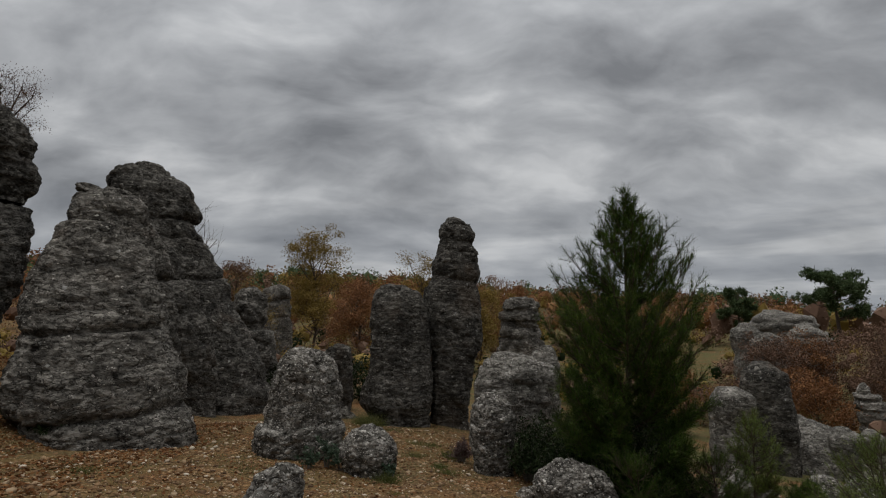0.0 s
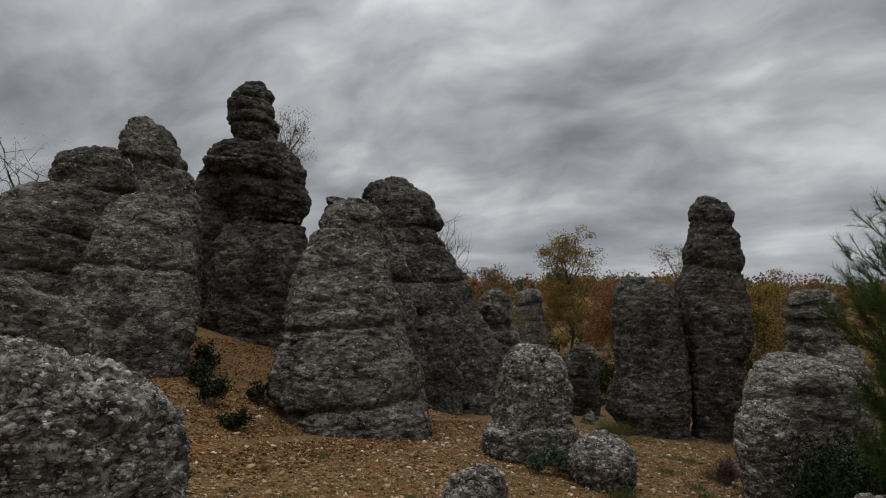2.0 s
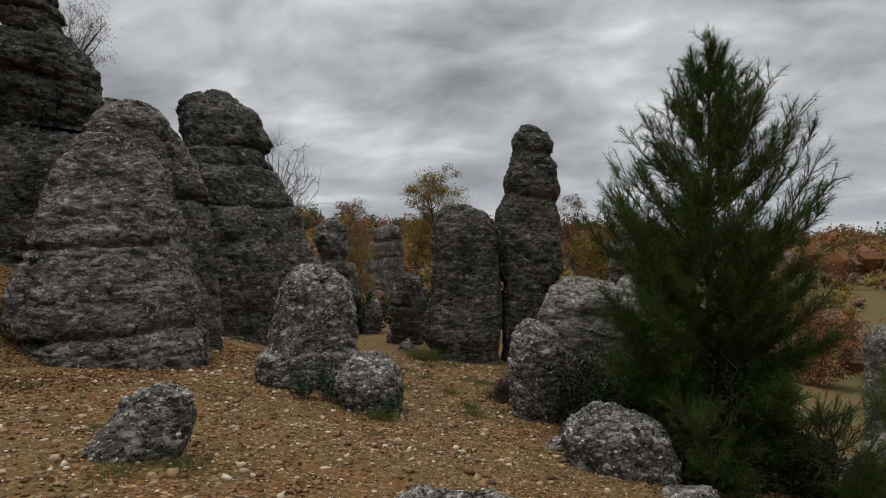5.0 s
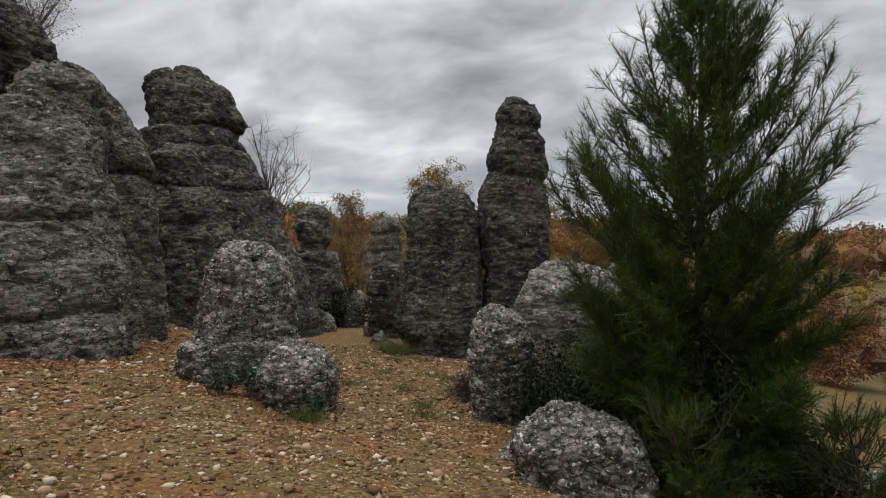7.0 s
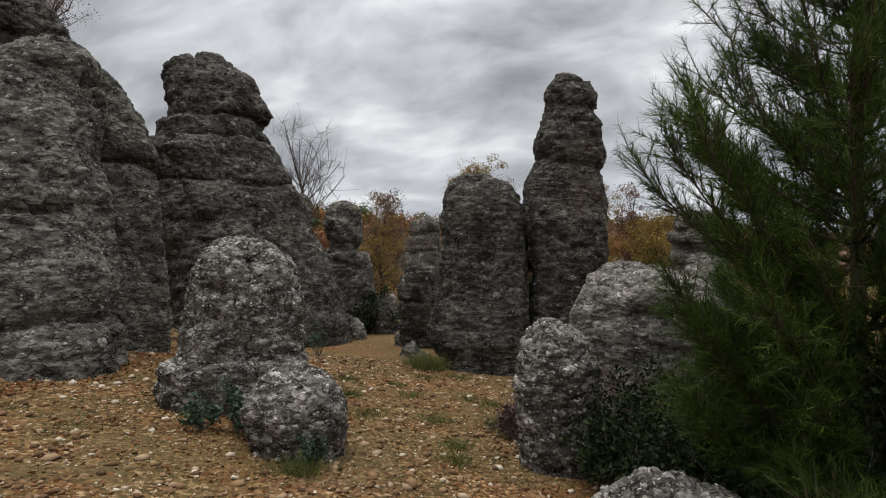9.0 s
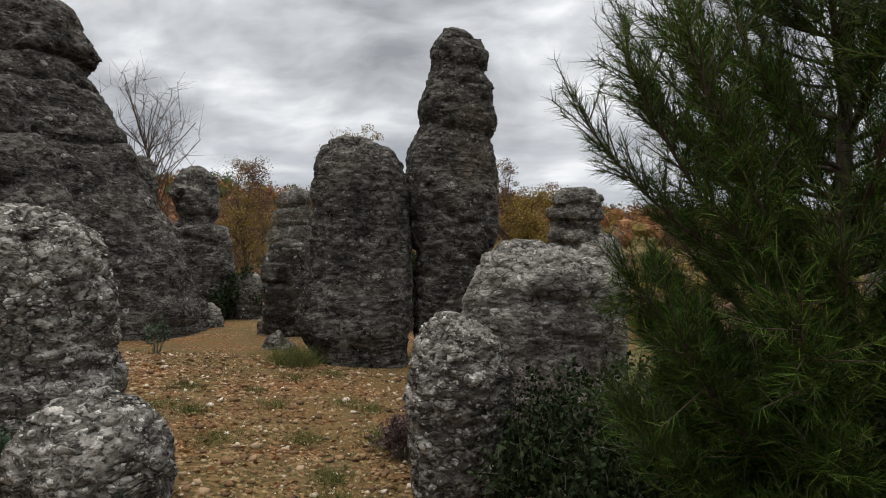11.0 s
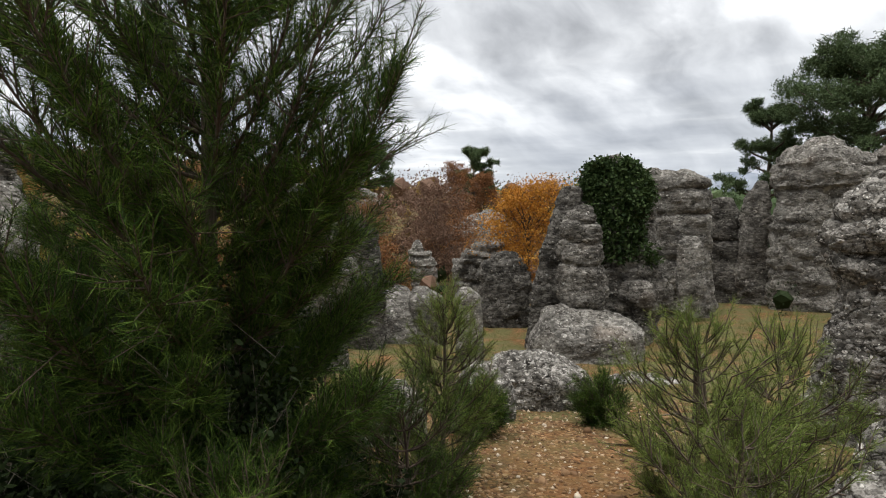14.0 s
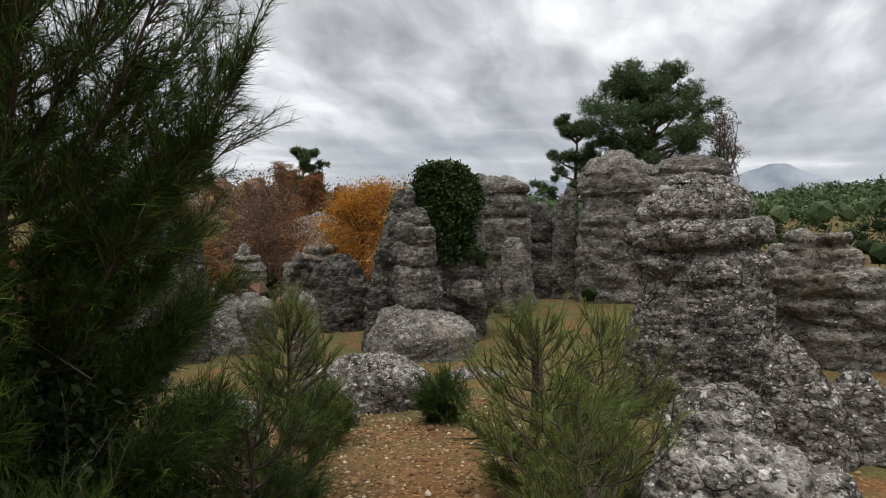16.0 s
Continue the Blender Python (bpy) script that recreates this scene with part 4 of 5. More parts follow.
# no hollow is cut here: its shade is given by the blackened material
rock("rock_wall", "rock wall coloured dark for the shade of a hollow", (15.48, 17.82, -2.28), -50, 0.6,
     [(-0, 0.89, 0.01), (1.24, 0.85, 0.02), (1.77, 0.69, 0.05), (2.04, 0.34, 0.04)], seed=54, material=DARK, bed=0.3, skirt=1.4, lump=1.1)
rock("rock_outcrop", "distant tumbled grey rock outcrop", (26.84, 29.13, -1.68), -47.7, 0.6,
     [(-0, 2.08, 0.03), (1.31, 1.83, -0.04), (2.13, 1.43, 0.05), (2.62, 0.4, 0.44)], seed=55, material=PALE, bed=1.8, skirt=2, lump=1.1)
rock("rock_outcrop", "distant tumbled grey rock outcrop", (23.25, 27.11, -1.32), -46, 0.6,
     [(-0, 1.04, 0.01), (1.15, 0.83, -0.04), (1.87, 0.34, -0.38)], seed=56, material=PALE, bed=1.8, skirt=2, lump=1.1)
rock("boulder", "pale boulder half hidden by the pine", (7.33, 15.33, -0.5), -25.3, 0.8,
     [(-0, 0.43, -0.01), (0.5, 0.59, 0.12), (0.79, 0.53, 0.15), (0.93, 0.3, 0.06)], seed=57, material=PALE, bed=0.4, skirt=1.8, lump=0.28)
rock("boulder", "dark boulder in the hollow", (9.68, 17.5, -0.51), -28.7, 0.8,
     [(-0, 0.66, -0.01), (0.73, 0.67, -0.1), (1.22, 0.62, -0.08), (1.47, 0.3, -0.18)], seed=58, material=DARK, bed=0.4, skirt=1.8, lump=0.28)
rock("boulder", "low grey boulder below the path", (5.35, 10.73, -1.21), -26.1, 0.8,
     [(-0, 0.38, -0.01), (0.43, 0.32, 0.01), (0.58, 0.14, 0.02)], seed=60, material=PALE, bed=0.4, skirt=1.8, lump=0.28)
rock("boulder", "small grey boulder in the hollow", (10.55, 14.59, -1.26), -35.6, 0.8,
     [(-0, 0.31, -0), (0.59, 0.28, -0.03), (0.76, 0.11, -0.07)], seed=62, material=PALE, bed=0.4, skirt=1.8, lump=0.28)
rock("rock_outcrop", "distant grey outcrop of layered rock", (20.76, 35.35, 1.2), -30.3, 0.7,
     [(-0, 1.7, -0.04), (0.68, 1.75, -0.09), (1.26, 1.89, -0.07), (1.71, 1.64, -0.12), (2.06, 0.76, -0.51)], seed=63, material=PALE, bed=1.8, cracks=(0.8, 1.45,), skirt=2, lump=1.1)
rock("rock_outcrop", "small rounded knob beside the distant outcrop", (17.53, 33.71, 1.24), -27.3, 0.8,
     [(-0, 0.78, -0.01), (0.45, 0.87, -0.01), (0.91, 0.73, -0.03), (1.23, 0.37, -0.07)], seed=64, material=PALE, bed=1.8, skirt=2, lump=1.1)
rock("rock_outcrop", "low layered ledge below the distant outcrop", (19.1, 30.52, 1.11), -31.9, 0.8,
     [(-0, 1.06, -0.02), (0.47, 1.17, -0.01), (0.82, 1.03, -0.04), (1.12, 0.44, -0.16)], seed=65, material=PALE, bed=1.8, cracks=(0.7,), skirt=2, lump=1.1)
rock("rock_outcrop", "grey rock knob among brown brush", (16.01, 28.85, 0.88), -28.9, 0.8,
     [(-0, 0.73, -0.01), (0.39, 0.87, 0.03), (0.77, 0.78, 0.05), (1, 0.39, -0.02)], seed=66, bed=1.8, skirt=2, lump=1.1)

# ---------------------------------------------------------------- ivy on the high rock
def ivy_on(rock_ob, low, high, left, right, count, seed):
    """Leaves that cling to the face of a rock, thinning out towards an uneven edge."""
    rng = np.random.default_rng(seed)
    pts = np.concatenate([np.array([v.co for v in o.data.vertices]) for o in (rock_ob, *rock_ob.children) if o.data])
    keep = (pts[:, 2] > low) & (pts[:, 2] < high) & (pts[:, 0] > left) & (pts[:, 0] < right) & (pts[:, 1] < 0.25)
    edge = grain(np.column_stack((pts[:, 0] * 2.0, pts[:, 2] * 1.6, pts[:, 1] * 0)), 3)
    rim = np.minimum.reduce((pts[:, 2] - low, pts[:, 0] - left, right - pts[:, 0]))
    pts = pts[keep & (rim + 0.5 * edge > 0.15)]
    c = pts[rng.integers(0, len(pts), count)] + rng.normal(size=(count, 3)) * np.array((0.07, 0.09, 0.08)) + np.array((0, -0.10, -0.02))
    swell = grain(c * 1.9, 2)
    c[:, 1] -= 0.22 * np.clip(swell, 0, 1)
    plant = new("ivy", mesh_from("ivy", *leaf_cards(c, 0.055 * rng.uniform(0.6, 1.3, count), rng), IVY, False))
    plant.matrix_world = rock_ob.matrix_world
    tagged(plant, "dark green ivy hanging over the rock face", "ivy", kind="stuff")


ivy_on(IVY_ROCK, 1.75, 4.35, -0.5, 1.45, 12000, 3)

# ---------------------------------------------------------------- pines
pine("young_pine", "bushy young pine with long bright green needles", (3.08, 9.56, -1.0), 5.12, 1.27, 4, shoots=44, needles=40, step=0.155, low=0.02, thick=0.0038, rise=0.78)
pine("pine_sapling", "low bushy pine sapling with fresh green needles", on_ground(5.72, 7.73), 1.4, 0.52, 21, shoots=19, needles=44, step=0.13, low=0.02, thick=0.0026, needle=0.08, rise=0.7, material=FRESH)
pine("pine_sapling", "low bushy pine sapling beside the rock block", on_ground(6.55, 7.45), 1.35, 0.45, 22, shoots=19, needles=44, step=0.13, low=0.02, thick=0.0026, needle=0.08, rise=0.7, material=FRESH)
pine("pine_sapling", "low spreading pine sapling with dead twigs below", on_ground(5.25, 7.25), 0.75, 0.6, 23, shoots=19, needles=44, step=0.13, low=0.02, thick=0.0026, needle=0.08, rise=0.7, material=FRESH)
pine("pine_sapling", "slim pine sapling with upright shoots", on_ground(4.94, 9.51), 1.5, 0.36, 24, shoots=19, needles=44, step=0.13, low=0.02, thick=0.0026, needle=0.08, rise=0.7, material=FRESH)
pine("pine_sapling", "low pine sapling at the big pine's foot", on_ground(4.05, 8.95), 0.85, 0.45, 25, shoots=19, needles=44, step=0.13, low=0.02, thick=0.0026, needle=0.08, rise=0.7)
pine("pine_sapling", "dark green low pine sapling under the young pine", on_ground(2.85, 8.7), 0.75, 0.45, 26, shoots=19, needles=44, step=0.13, low=0.02, thick=0.0026, needle=0.08, rise=0.7)
pine("pine_sapling", "small round pine sapling on bare earth", on_ground(6.26, 10.36), 0.40, 0.22, 27, shoots=40, needles=50, step=0.06, low=0.02, needle=0.08)
pine("pine_sapling", "tiny pine sapling beside the slab boulder", on_ground(7.79, 9.73), 0.45, 0.22, 28, shoots=30, needles=40, step=0.07, low=0.02, needle=0.08)


def big_pine(name, label, place, height, wide, seed, layers=9, cards=5200, clear=0.3, size=0.14):
    """A grown pine: a bare trunk, spreading limbs and needle masses in separate clouds."""
    rng = np.random.default_rng(seed)
    tree = new(name)
    tree.location = place
    tagged(tree, label, "tree")
    k = np.linspace(0, 1, 9)
    stem = np.column_stack((0.03 * height * np.sin(3 * k + seed), 0.02 * height * np.cos(2 * k), k * height, 0.028 * height * (1 - k) + 0.02))
    child("trunk", mesh_from("trunk", *tubes([stem], 8), BARK), tree)
    limbs, clouds = [], []
    for i in range(layers * 4):
        f = rng.uniform(clear, 0.97)
        o = np.array([np.interp(f, k, stem[:, j]) for j in range(3)])
        a = rng.uniform(0, 2 * math.pi)
        span = wide * np.interp(f, (clear, 0.5, 0.75, 1.0), (0.8, 1.05, 0.9, 0.3)) * rng.uniform(0.35, 1.1)
        end = o + np.array((math.cos(a) * span, math.sin(a) * span, 0.3 * span + 0.04 * height))
        mid = (o + end) / 2 + np.array((0, 0, -0.06 * span))
        limbs.append(np.column_stack((np.array((o, mid, end)), (0.008 * height, 0.005 * height, 0.002 * height))))
        clouds += [(end, rng.uniform(0.12, 0.24) * wide), ((mid + end) / 2, rng.uniform(0.10, 0.19) * wide), (0.3 * mid + 0.7 * end + rng.normal(size=3) * 0.08 * wide, rng.uniform(0.08, 0.15) * wide)]
    child("branchwork", mesh_from("branchwork", *tubes(limbs, 5), BARK), tree)
    pick = rng.integers(0, len(clouds), cards)
    c = np.array([c for c, _ in clouds])[pick] + unit(rng.normal(size=(cards, 3))) * (rng.uniform(0.1, 1, (cards, 1)) ** 0.45) * np.array([r for _, r in clouds])[pick][:, None] * np.array((1, 1, 0.6))
    w = unit(rng.normal(size=(cards, 3)) + np.array((0, 0, 0.7)))
    n = 5
    o = np.repeat(c, n, 0) + rng.normal(size=(cards * n, 3)) * 0.05
    w = unit(np.repeat(w, n, 0) + 0.7 * rng.normal(size=(cards * n, 3)))
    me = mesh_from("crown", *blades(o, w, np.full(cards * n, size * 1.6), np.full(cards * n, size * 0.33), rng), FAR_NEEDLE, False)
    child("crown", me, tree)
    return tree


big_pine("pine_tree", "broad dark green pine growing behind the rock wall", on_ground(27.3, 10.7, 0.1), 8.9, 3.4, 5, layers=13, cards=15000, clear=0.45, size=0.10)
big_pine("pine_tree", "smaller slanting pine beside the broad one", on_ground(27.6, 14, 0.1), 7.3, 1.9, 6, layers=6, cards=5000, clear=0.45, size=0.10)
big_pine("pine_tree", "distant dark pine with a round crown", on_ground(35.2, 37.7, 0.1), 5.4, 2.0, 7, layers=6, cards=2200, size=0.22)
big_pine("pine_tree", "distant dark pine above the hollow", on_ground(33.7, 49.7, 0.1), 6.4, 3.2, 8, layers=6, cards=2600, size=0.25)
big_pine("pine_tree", "small distant dark pine", on_ground(27.3, 53.4, 0.1), 5.0, 2.0, 9, layers=5, cards=1800, size=0.25)
big_pine("pine_tree", "low dark pine behind the cleft", on_ground(27.6, 17.6, 0.1), 4.2, 1.2, 31, layers=5, cards=1500, size=0.16)

# ---------------------------------------------------------------- leaf trees
broadleaf("autumn_tree", "small tree with sparse brown leaves in a rock cleft", (-11.75, 14.6, 4.7), 3.9, 1.25, 31, BROWN, 0.031, 2850, 0.55, 14)
broadleaf("bare_tree", "leafless grey twiggy tree behind the pillars", on_ground(-12.4, 26, 0.1), 8.3, 2.2, 32, BROWN, 0.031, 0, 0.35, 40)
broadleaf("bare_tree", "leafless twiggy bush behind the rock shoulder", on_ground(-18.2, 10.6, 0.1), 5.0, 2.4, 33, BROWN, 0.031, 836, 0.4, 24)
broadleaf("autumn_tree", "ochre autumn tree with a full crown", on_ground(-11.9, 50.9, 0.1), 10.0, 3.4, 34, OLIVE, 0.105, 17556, 0.2, 22)
broadleaf("autumn_tree", "red-brown autumn tree beside the ochre one", on_ground(-6.7, 43.4, 0.1), 5.2, 2.4, 35, RUST, 0.093, 10868, 0.1, 18)
broadleaf("autumn_tree", "brown autumn tree among the columns", on_ground(-13.9, 37.4, 0.1), 6.4, 2.2, 36, BROWN, 0.081, 10868, 0.1, 18)
broadleaf("autumn_tree", "pale ochre tree with thin foliage", on_ground(-1.5, 35.9, 0.1), 6.3, 1.9, 37, OLIVE, 0.068, 7106, 0.25, 18)
broadleaf("autumn_tree", "rust autumn tree on the slope", on_ground(6.1, 54.6, 0.1), 5.6, 3.2, 38, RUST, 0.112, 12540, 0.1, 18)
broadleaf("autumn_tree", "slim rust tree beside the rock column", on_ground(-9.5, 27.7, 0.1), 5.0, 1.5, 39, OLIVE, 0.037, 7980, 0.1, 22)
broadleaf("autumn_tree", "slim pinkish brown tree behind the pillar", on_ground(0.6, 39.3, 0.1), 6.6, 1.4, 40, BROWN, 0.068, 6270, 0.2, 16)
broadleaf("autumn_tree", "ochre green tree behind the pillar", on_ground(2, 36.3, 0.1), 4.8, 1.9, 41, OLIVE, 0.074, 10032, 0.1, 18)
broadleaf("autumn_tree", "ochre bush behind the rock column", on_ground(4.6, 33, 0.1), 3.8, 1.8, 42, OLIVE, 0.074, 8360, 0.1, 16)
broadleaf("golden_tree", "bright golden orange oak between grey rocks", on_ground(16.9, 18.1, 0.1), 4.3, 1.75, 43, GOLD, 0.05, 15000, 0.3, 24)
broadleaf("autumn_tree", "pinkish brown tree in the hollow", on_ground(18.7, 24.5, 0.1), 4.2, 1.7, 44, BROWN, 0.062, 10868, 0.1, 18)
broadleaf("autumn_tree", "rust tree far down the hollow", on_ground(29.8, 34.7, 0.1), 4.2, 1.6, 45, RUST, 0.081, 9196, 0.1, 16)
broadleaf("autumn_tree", "narrow rust tree far down the hollow", on_ground(32.7, 34.5, 0.1), 3.8, 1.2, 46, RUST, 0.081, 7524, 0.1, 16)
broadleaf("autumn_tree", "brown dry-leaved tree beside the pine", on_ground(26.6, 7.9, 0.1), 6.6, 0.8, 47, BROWN, 0.043, 2926, 0.55, 12)
for i, (x, y, h, w) in enumerate(((15.0, 24.0, 2.6, 1.6), (18.5, 29.0, 3.0, 2.2), (21.0, 26.0, 2.6, 1.8), (13.0, 27.0, 2.4, 1.8), (9.0, 24.0, 2.3, 1.5), (24.0, 31.0, 3.0, 2.4), (22.0, 22.0, 2.6, 1.4), (15.2, 27.0, 3.4, 1.7), (17.6, 29.0, 3.2, 1.8))):
    broadleaf("autumn_bush", "dry brown autumn bush in the hollow", on_ground(x, y), h, w, 60 + i, BROWN if i % 2 else RUST, 0.07, 5600, 0.05, 16)


def far_woods(name, label, material, count, seed, near, away, ways, tall, cards, card):
    """Woods on the far slopes: hundreds of loose crowns as one mass."""
    rng = np.random.default_rng(seed)
    a = np.radians(rng.uniform(ways[0], ways[1], count))
    d = near + (away - near) * rng.uniform(0, 1, count) ** 0.8
    x, y = d * np.sin(a), 5 + d * np.cos(a)
    z = ground_height(x, y)
    h = tall * rng.uniform(0.6, 1.15, count)
    pick = np.repeat(np.arange(count), cards)
    ball = rng.normal(size=(len(pick), 3))
    ball = unit(ball) * (rng.uniform(0.3, 1.0, (len(pick), 1)) ** 0.5)
    lump = 1 + 0.35 * grain(ball * 1.7 + pick[:, None] * 3.1, 2)[:, None]
    c = ball * lump * np.stack((0.42 * h, 0.42 * h, 0.5 * h), -1)[pick] + np.stack((x, y, z + 0.52 * h), -1)[pick]
    v, f = leaf_cards(c, card * 0.72 * (d[pick] / 80) * rng.uniform(0.6, 1.3, len(pick)), rng, 1.0, True)
    ball, faces = icosahedron()
    heart = ball[None] * (0.58 + 0.12 * rng.normal(size=(count, 12, 1))) * np.stack((0.40 * h, 0.40 * h, 0.47 * h), -1)[:, None] + np.stack((x, y, z + 0.47 * h), -1)[:, None]
    f = np.concatenate((f, (faces[None] + 12 * np.arange(count)[:, None, None]).reshape(-1, 3) + len(v)))
    me = mesh_from(name, np.concatenate((v, heart.reshape(-1, 3))), f, material, False)
    return tagged(new(name, me), label, "woods", kind="stuff")


far_woods("autumn_woods", "rust brown autumn woods on the far hillside", RUST, 560, 11, 58, 170, (-70, 34), 5.0, 110, 0.25)
far_woods("autumn_woods", "dry brown autumn woods on the far hillside", BROWN, 420, 12, 55, 165, (-70, 55), 4.5, 100, 0.25)
far_woods("autumn_woods", "ochre autumn woods on the far hillside", OLIVE, 260, 14, 55, 165, (-70, 45), 4.5, 100, 0.25)
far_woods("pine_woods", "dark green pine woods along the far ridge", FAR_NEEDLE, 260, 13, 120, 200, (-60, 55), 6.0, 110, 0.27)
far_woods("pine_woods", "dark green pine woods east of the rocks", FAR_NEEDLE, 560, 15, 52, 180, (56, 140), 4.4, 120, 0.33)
far_woods("brushwood", "low brown brushwood covering the ground behind the rocks", BROWN, 420, 16, 21, 62, (-62, 60), 1.7, 80, 0.22)
far_woods("brushwood", "low ochre brushwood among the rocks", OLIVE, 320, 17, 21, 62, (-62, 60), 1.6, 80, 0.22)
far_woods("brushwood", "dark evergreen brushwood among the rocks", SHRUB, 360, 18, 22, 62, (-62, 140), 1.5, 80, 0.22)
far_woods("brushwood", "dark brushwood on the eastern flat", SHRUB, 260, 19, 30, 62, (60, 140), 1.6, 80, 0.22)


def mountains():
    """A blue-grey range at the edge of the land, the haze of distance put into its colour."""
    a = np.radians(np.linspace(50, 150, 260))
    rise = 105 + 45 * grain(np.column_stack((a * 9, a * 0, a * 0)), 4) + 60 * np.exp(-((np.degrees(a) - 90.5) / 3.0) ** 2)
    rings = []
    for k in (0.0, 0.35, 0.7, 1.0):
        d = 2250 + 220 * k
        rings.append(np.column_stack((d * np.sin(a), d * np.cos(a), -60 + (rise + 60) * k + 12 * k * (1 - k) * grain(np.column_stack((a * 60, a * 0 + k * 5, a * 0)), 2))))
    back = rings[-1].copy()
    back[:, :2] *= 1.1
    back[:, 2] = -80
    v = np.stack(rings + [back])
    m, n = surface("hazed_mountain")
    at = n.add("ShaderNodeNewGeometry").outputs["Position"]
    finish(n, n.ramp(n.noise(at, 0.01, 6.0), (0.35, (0.15, 0.17, 0.20)), (0.65, (0.24, 0.26, 0.285))), 1.0)
    tagged(new("backdrop", mesh_from("backdrop", v.reshape(-1, 3), grid_faces(5, len(a), False)[:, ::-1], m)), "mountain range on the horizon, coloured pale blue-grey for haze", "mountains", kind="structure")


mountains()

# ---------------------------------------------------------------- shrubs and herbs
# dark filler added at the passage end, standing in for small shadowed rocks
for i, (x, y, w, h) in enumerate(((-3.2, 20.6, 1.1, 1.5), (-4.6, 22.5, 1.3, 1.7), (-2.4, 19.2, 0.6, 0.8), (-5.6, 20.2, 0.9, 1.3), (-1.01, 19.29, 0.5, 2.2))):
    shrub("evergreen_shrub", "dark filler thicket added for shadowed rocks at the passage end", on_ground(x, y), w, h, 180 + i, SHRUB, 0.05, 3600, 36)
# the tall ones around (3.1, 9.5) are added to darken the pine's core
for i, (x, y, w, h) in enumerate(((1.5, 10.35, 0.45, 0.75), (1.75, 10.9, 0.6, 1.1), (2.2, 10.4, 0.65, 1.1), (1.95, 9.9, 0.45, 0.7), (2.5, 9.75, 0.6, 1.05), (2.5, 11.1, 0.7, 1.4), (2.9, 10.5, 0.65, 1.3), (2.55, 9.1, 0.4, 0.7), (2.85, 9.55, 0.75, 1.9), (3.3, 9.75, 0.75, 2.0), (3.15, 9.3, 0.6, 1.3), (3.6, 11.2, 0.7, 1.0), (3.1, 8.95, 0.45, 0.5), (3.7, 9.2, 0.5, 0.55), (1.2, 11.25, 0.3, 0.5), (3.3, 10.6, 0.6, 0.7), (3.9, 10.0, 0.6, 0.6))):
    shrub("evergreen_shrub", "dense dark evergreen shrub between boulders, some added as the pine's shade", on_ground(x, y), w, h, 80 + i, SHRUB, 0.028, 3600, 40)
for i, (x, y, w, h) in enumerate(((1.35, 12.0, 0.45, 0.95), (1.95, 12.0, 0.5, 1.0), (2.4, 12.2, 0.4, 0.9), (0.35, 11.3, 0.22, 0.4))):
    shrub("heather_bush", "dry purplish brown heather bush", on_ground(x, y), w, h, 95 + i, HEATH, 0.018, 2000, 50)
for i, (x, y, w, h) in enumerate(((2.75, 11.6, 0.6, 1.5), (3.3, 11.9, 0.6, 1.6), (2.6, 10.6, 0.6, 1.1), (5.4, 7.2, 0.6, 0.7))):
    shrub("dead_bush", "tangle of bare grey dead twigs", on_ground(x, y), w, h, 100 + i, HEATH, 0.02, 0, 45)
for i, (x, y, w, h) in enumerate(((-8.37, 8.92, 0.35, 0.6), (-6.89, 7.75, 0.3, 0.5), (-6.91, 8.95, 0.32, 0.45), (-6.03, 7.46, 0.24, 0.3), (-7.05, 9.84, 0.35, 0.6), (-7.7, 8.2, 0.3, 0.4), (-5.9, 8.9, 0.3, 0.35), (-8.6, 5.6, 0.5, 0.9))):
    shrub("evergreen_shrub", "small dark evergreen shrub on the leafy slope", on_ground(x, y), w, h, 110 + i, SHRUB, 0.03, 1300)
for i, (x, y, w, h) in enumerate(((-1.42, 9.75, 0.2, 0.62), (-1.85, 9.55, 0.22, 0.55), (-1.62, 9.5, 0.18, 0.4), (-0.82, 9.2, 0.13, 0.3), (-3.9, 14.2, 0.22, 0.6), (-2.1, 9.35, 0.2, 0.3))):
    shrub("spurge_plant", "blue-green leafy spurge beside a boulder", on_ground(x, y), w, h, 120 + i, SPURGE, 0.026, 560, 14, "plant")


def grass_tuft(label, place, wide, high, seed, count=420):
    rng = np.random.default_rng(seed)
    o = np.column_stack((rng.normal(size=(count, 2)) * wide * 0.5, np.zeros(count)))
    w = unit(np.column_stack((rng.normal(size=(count, 2)) * 0.7 + o[:, :2] / wide * 0.5, np.ones(count))))
    ob = new("grass_tuft", mesh_from("grass_tuft", *blades(o, w, high * rng.uniform(0.4, 1.1, count), np.full(count, 0.006), rng), GRASS, False))
    ob.location = place
    return tagged(ob, label, "grass", kind="stuff")


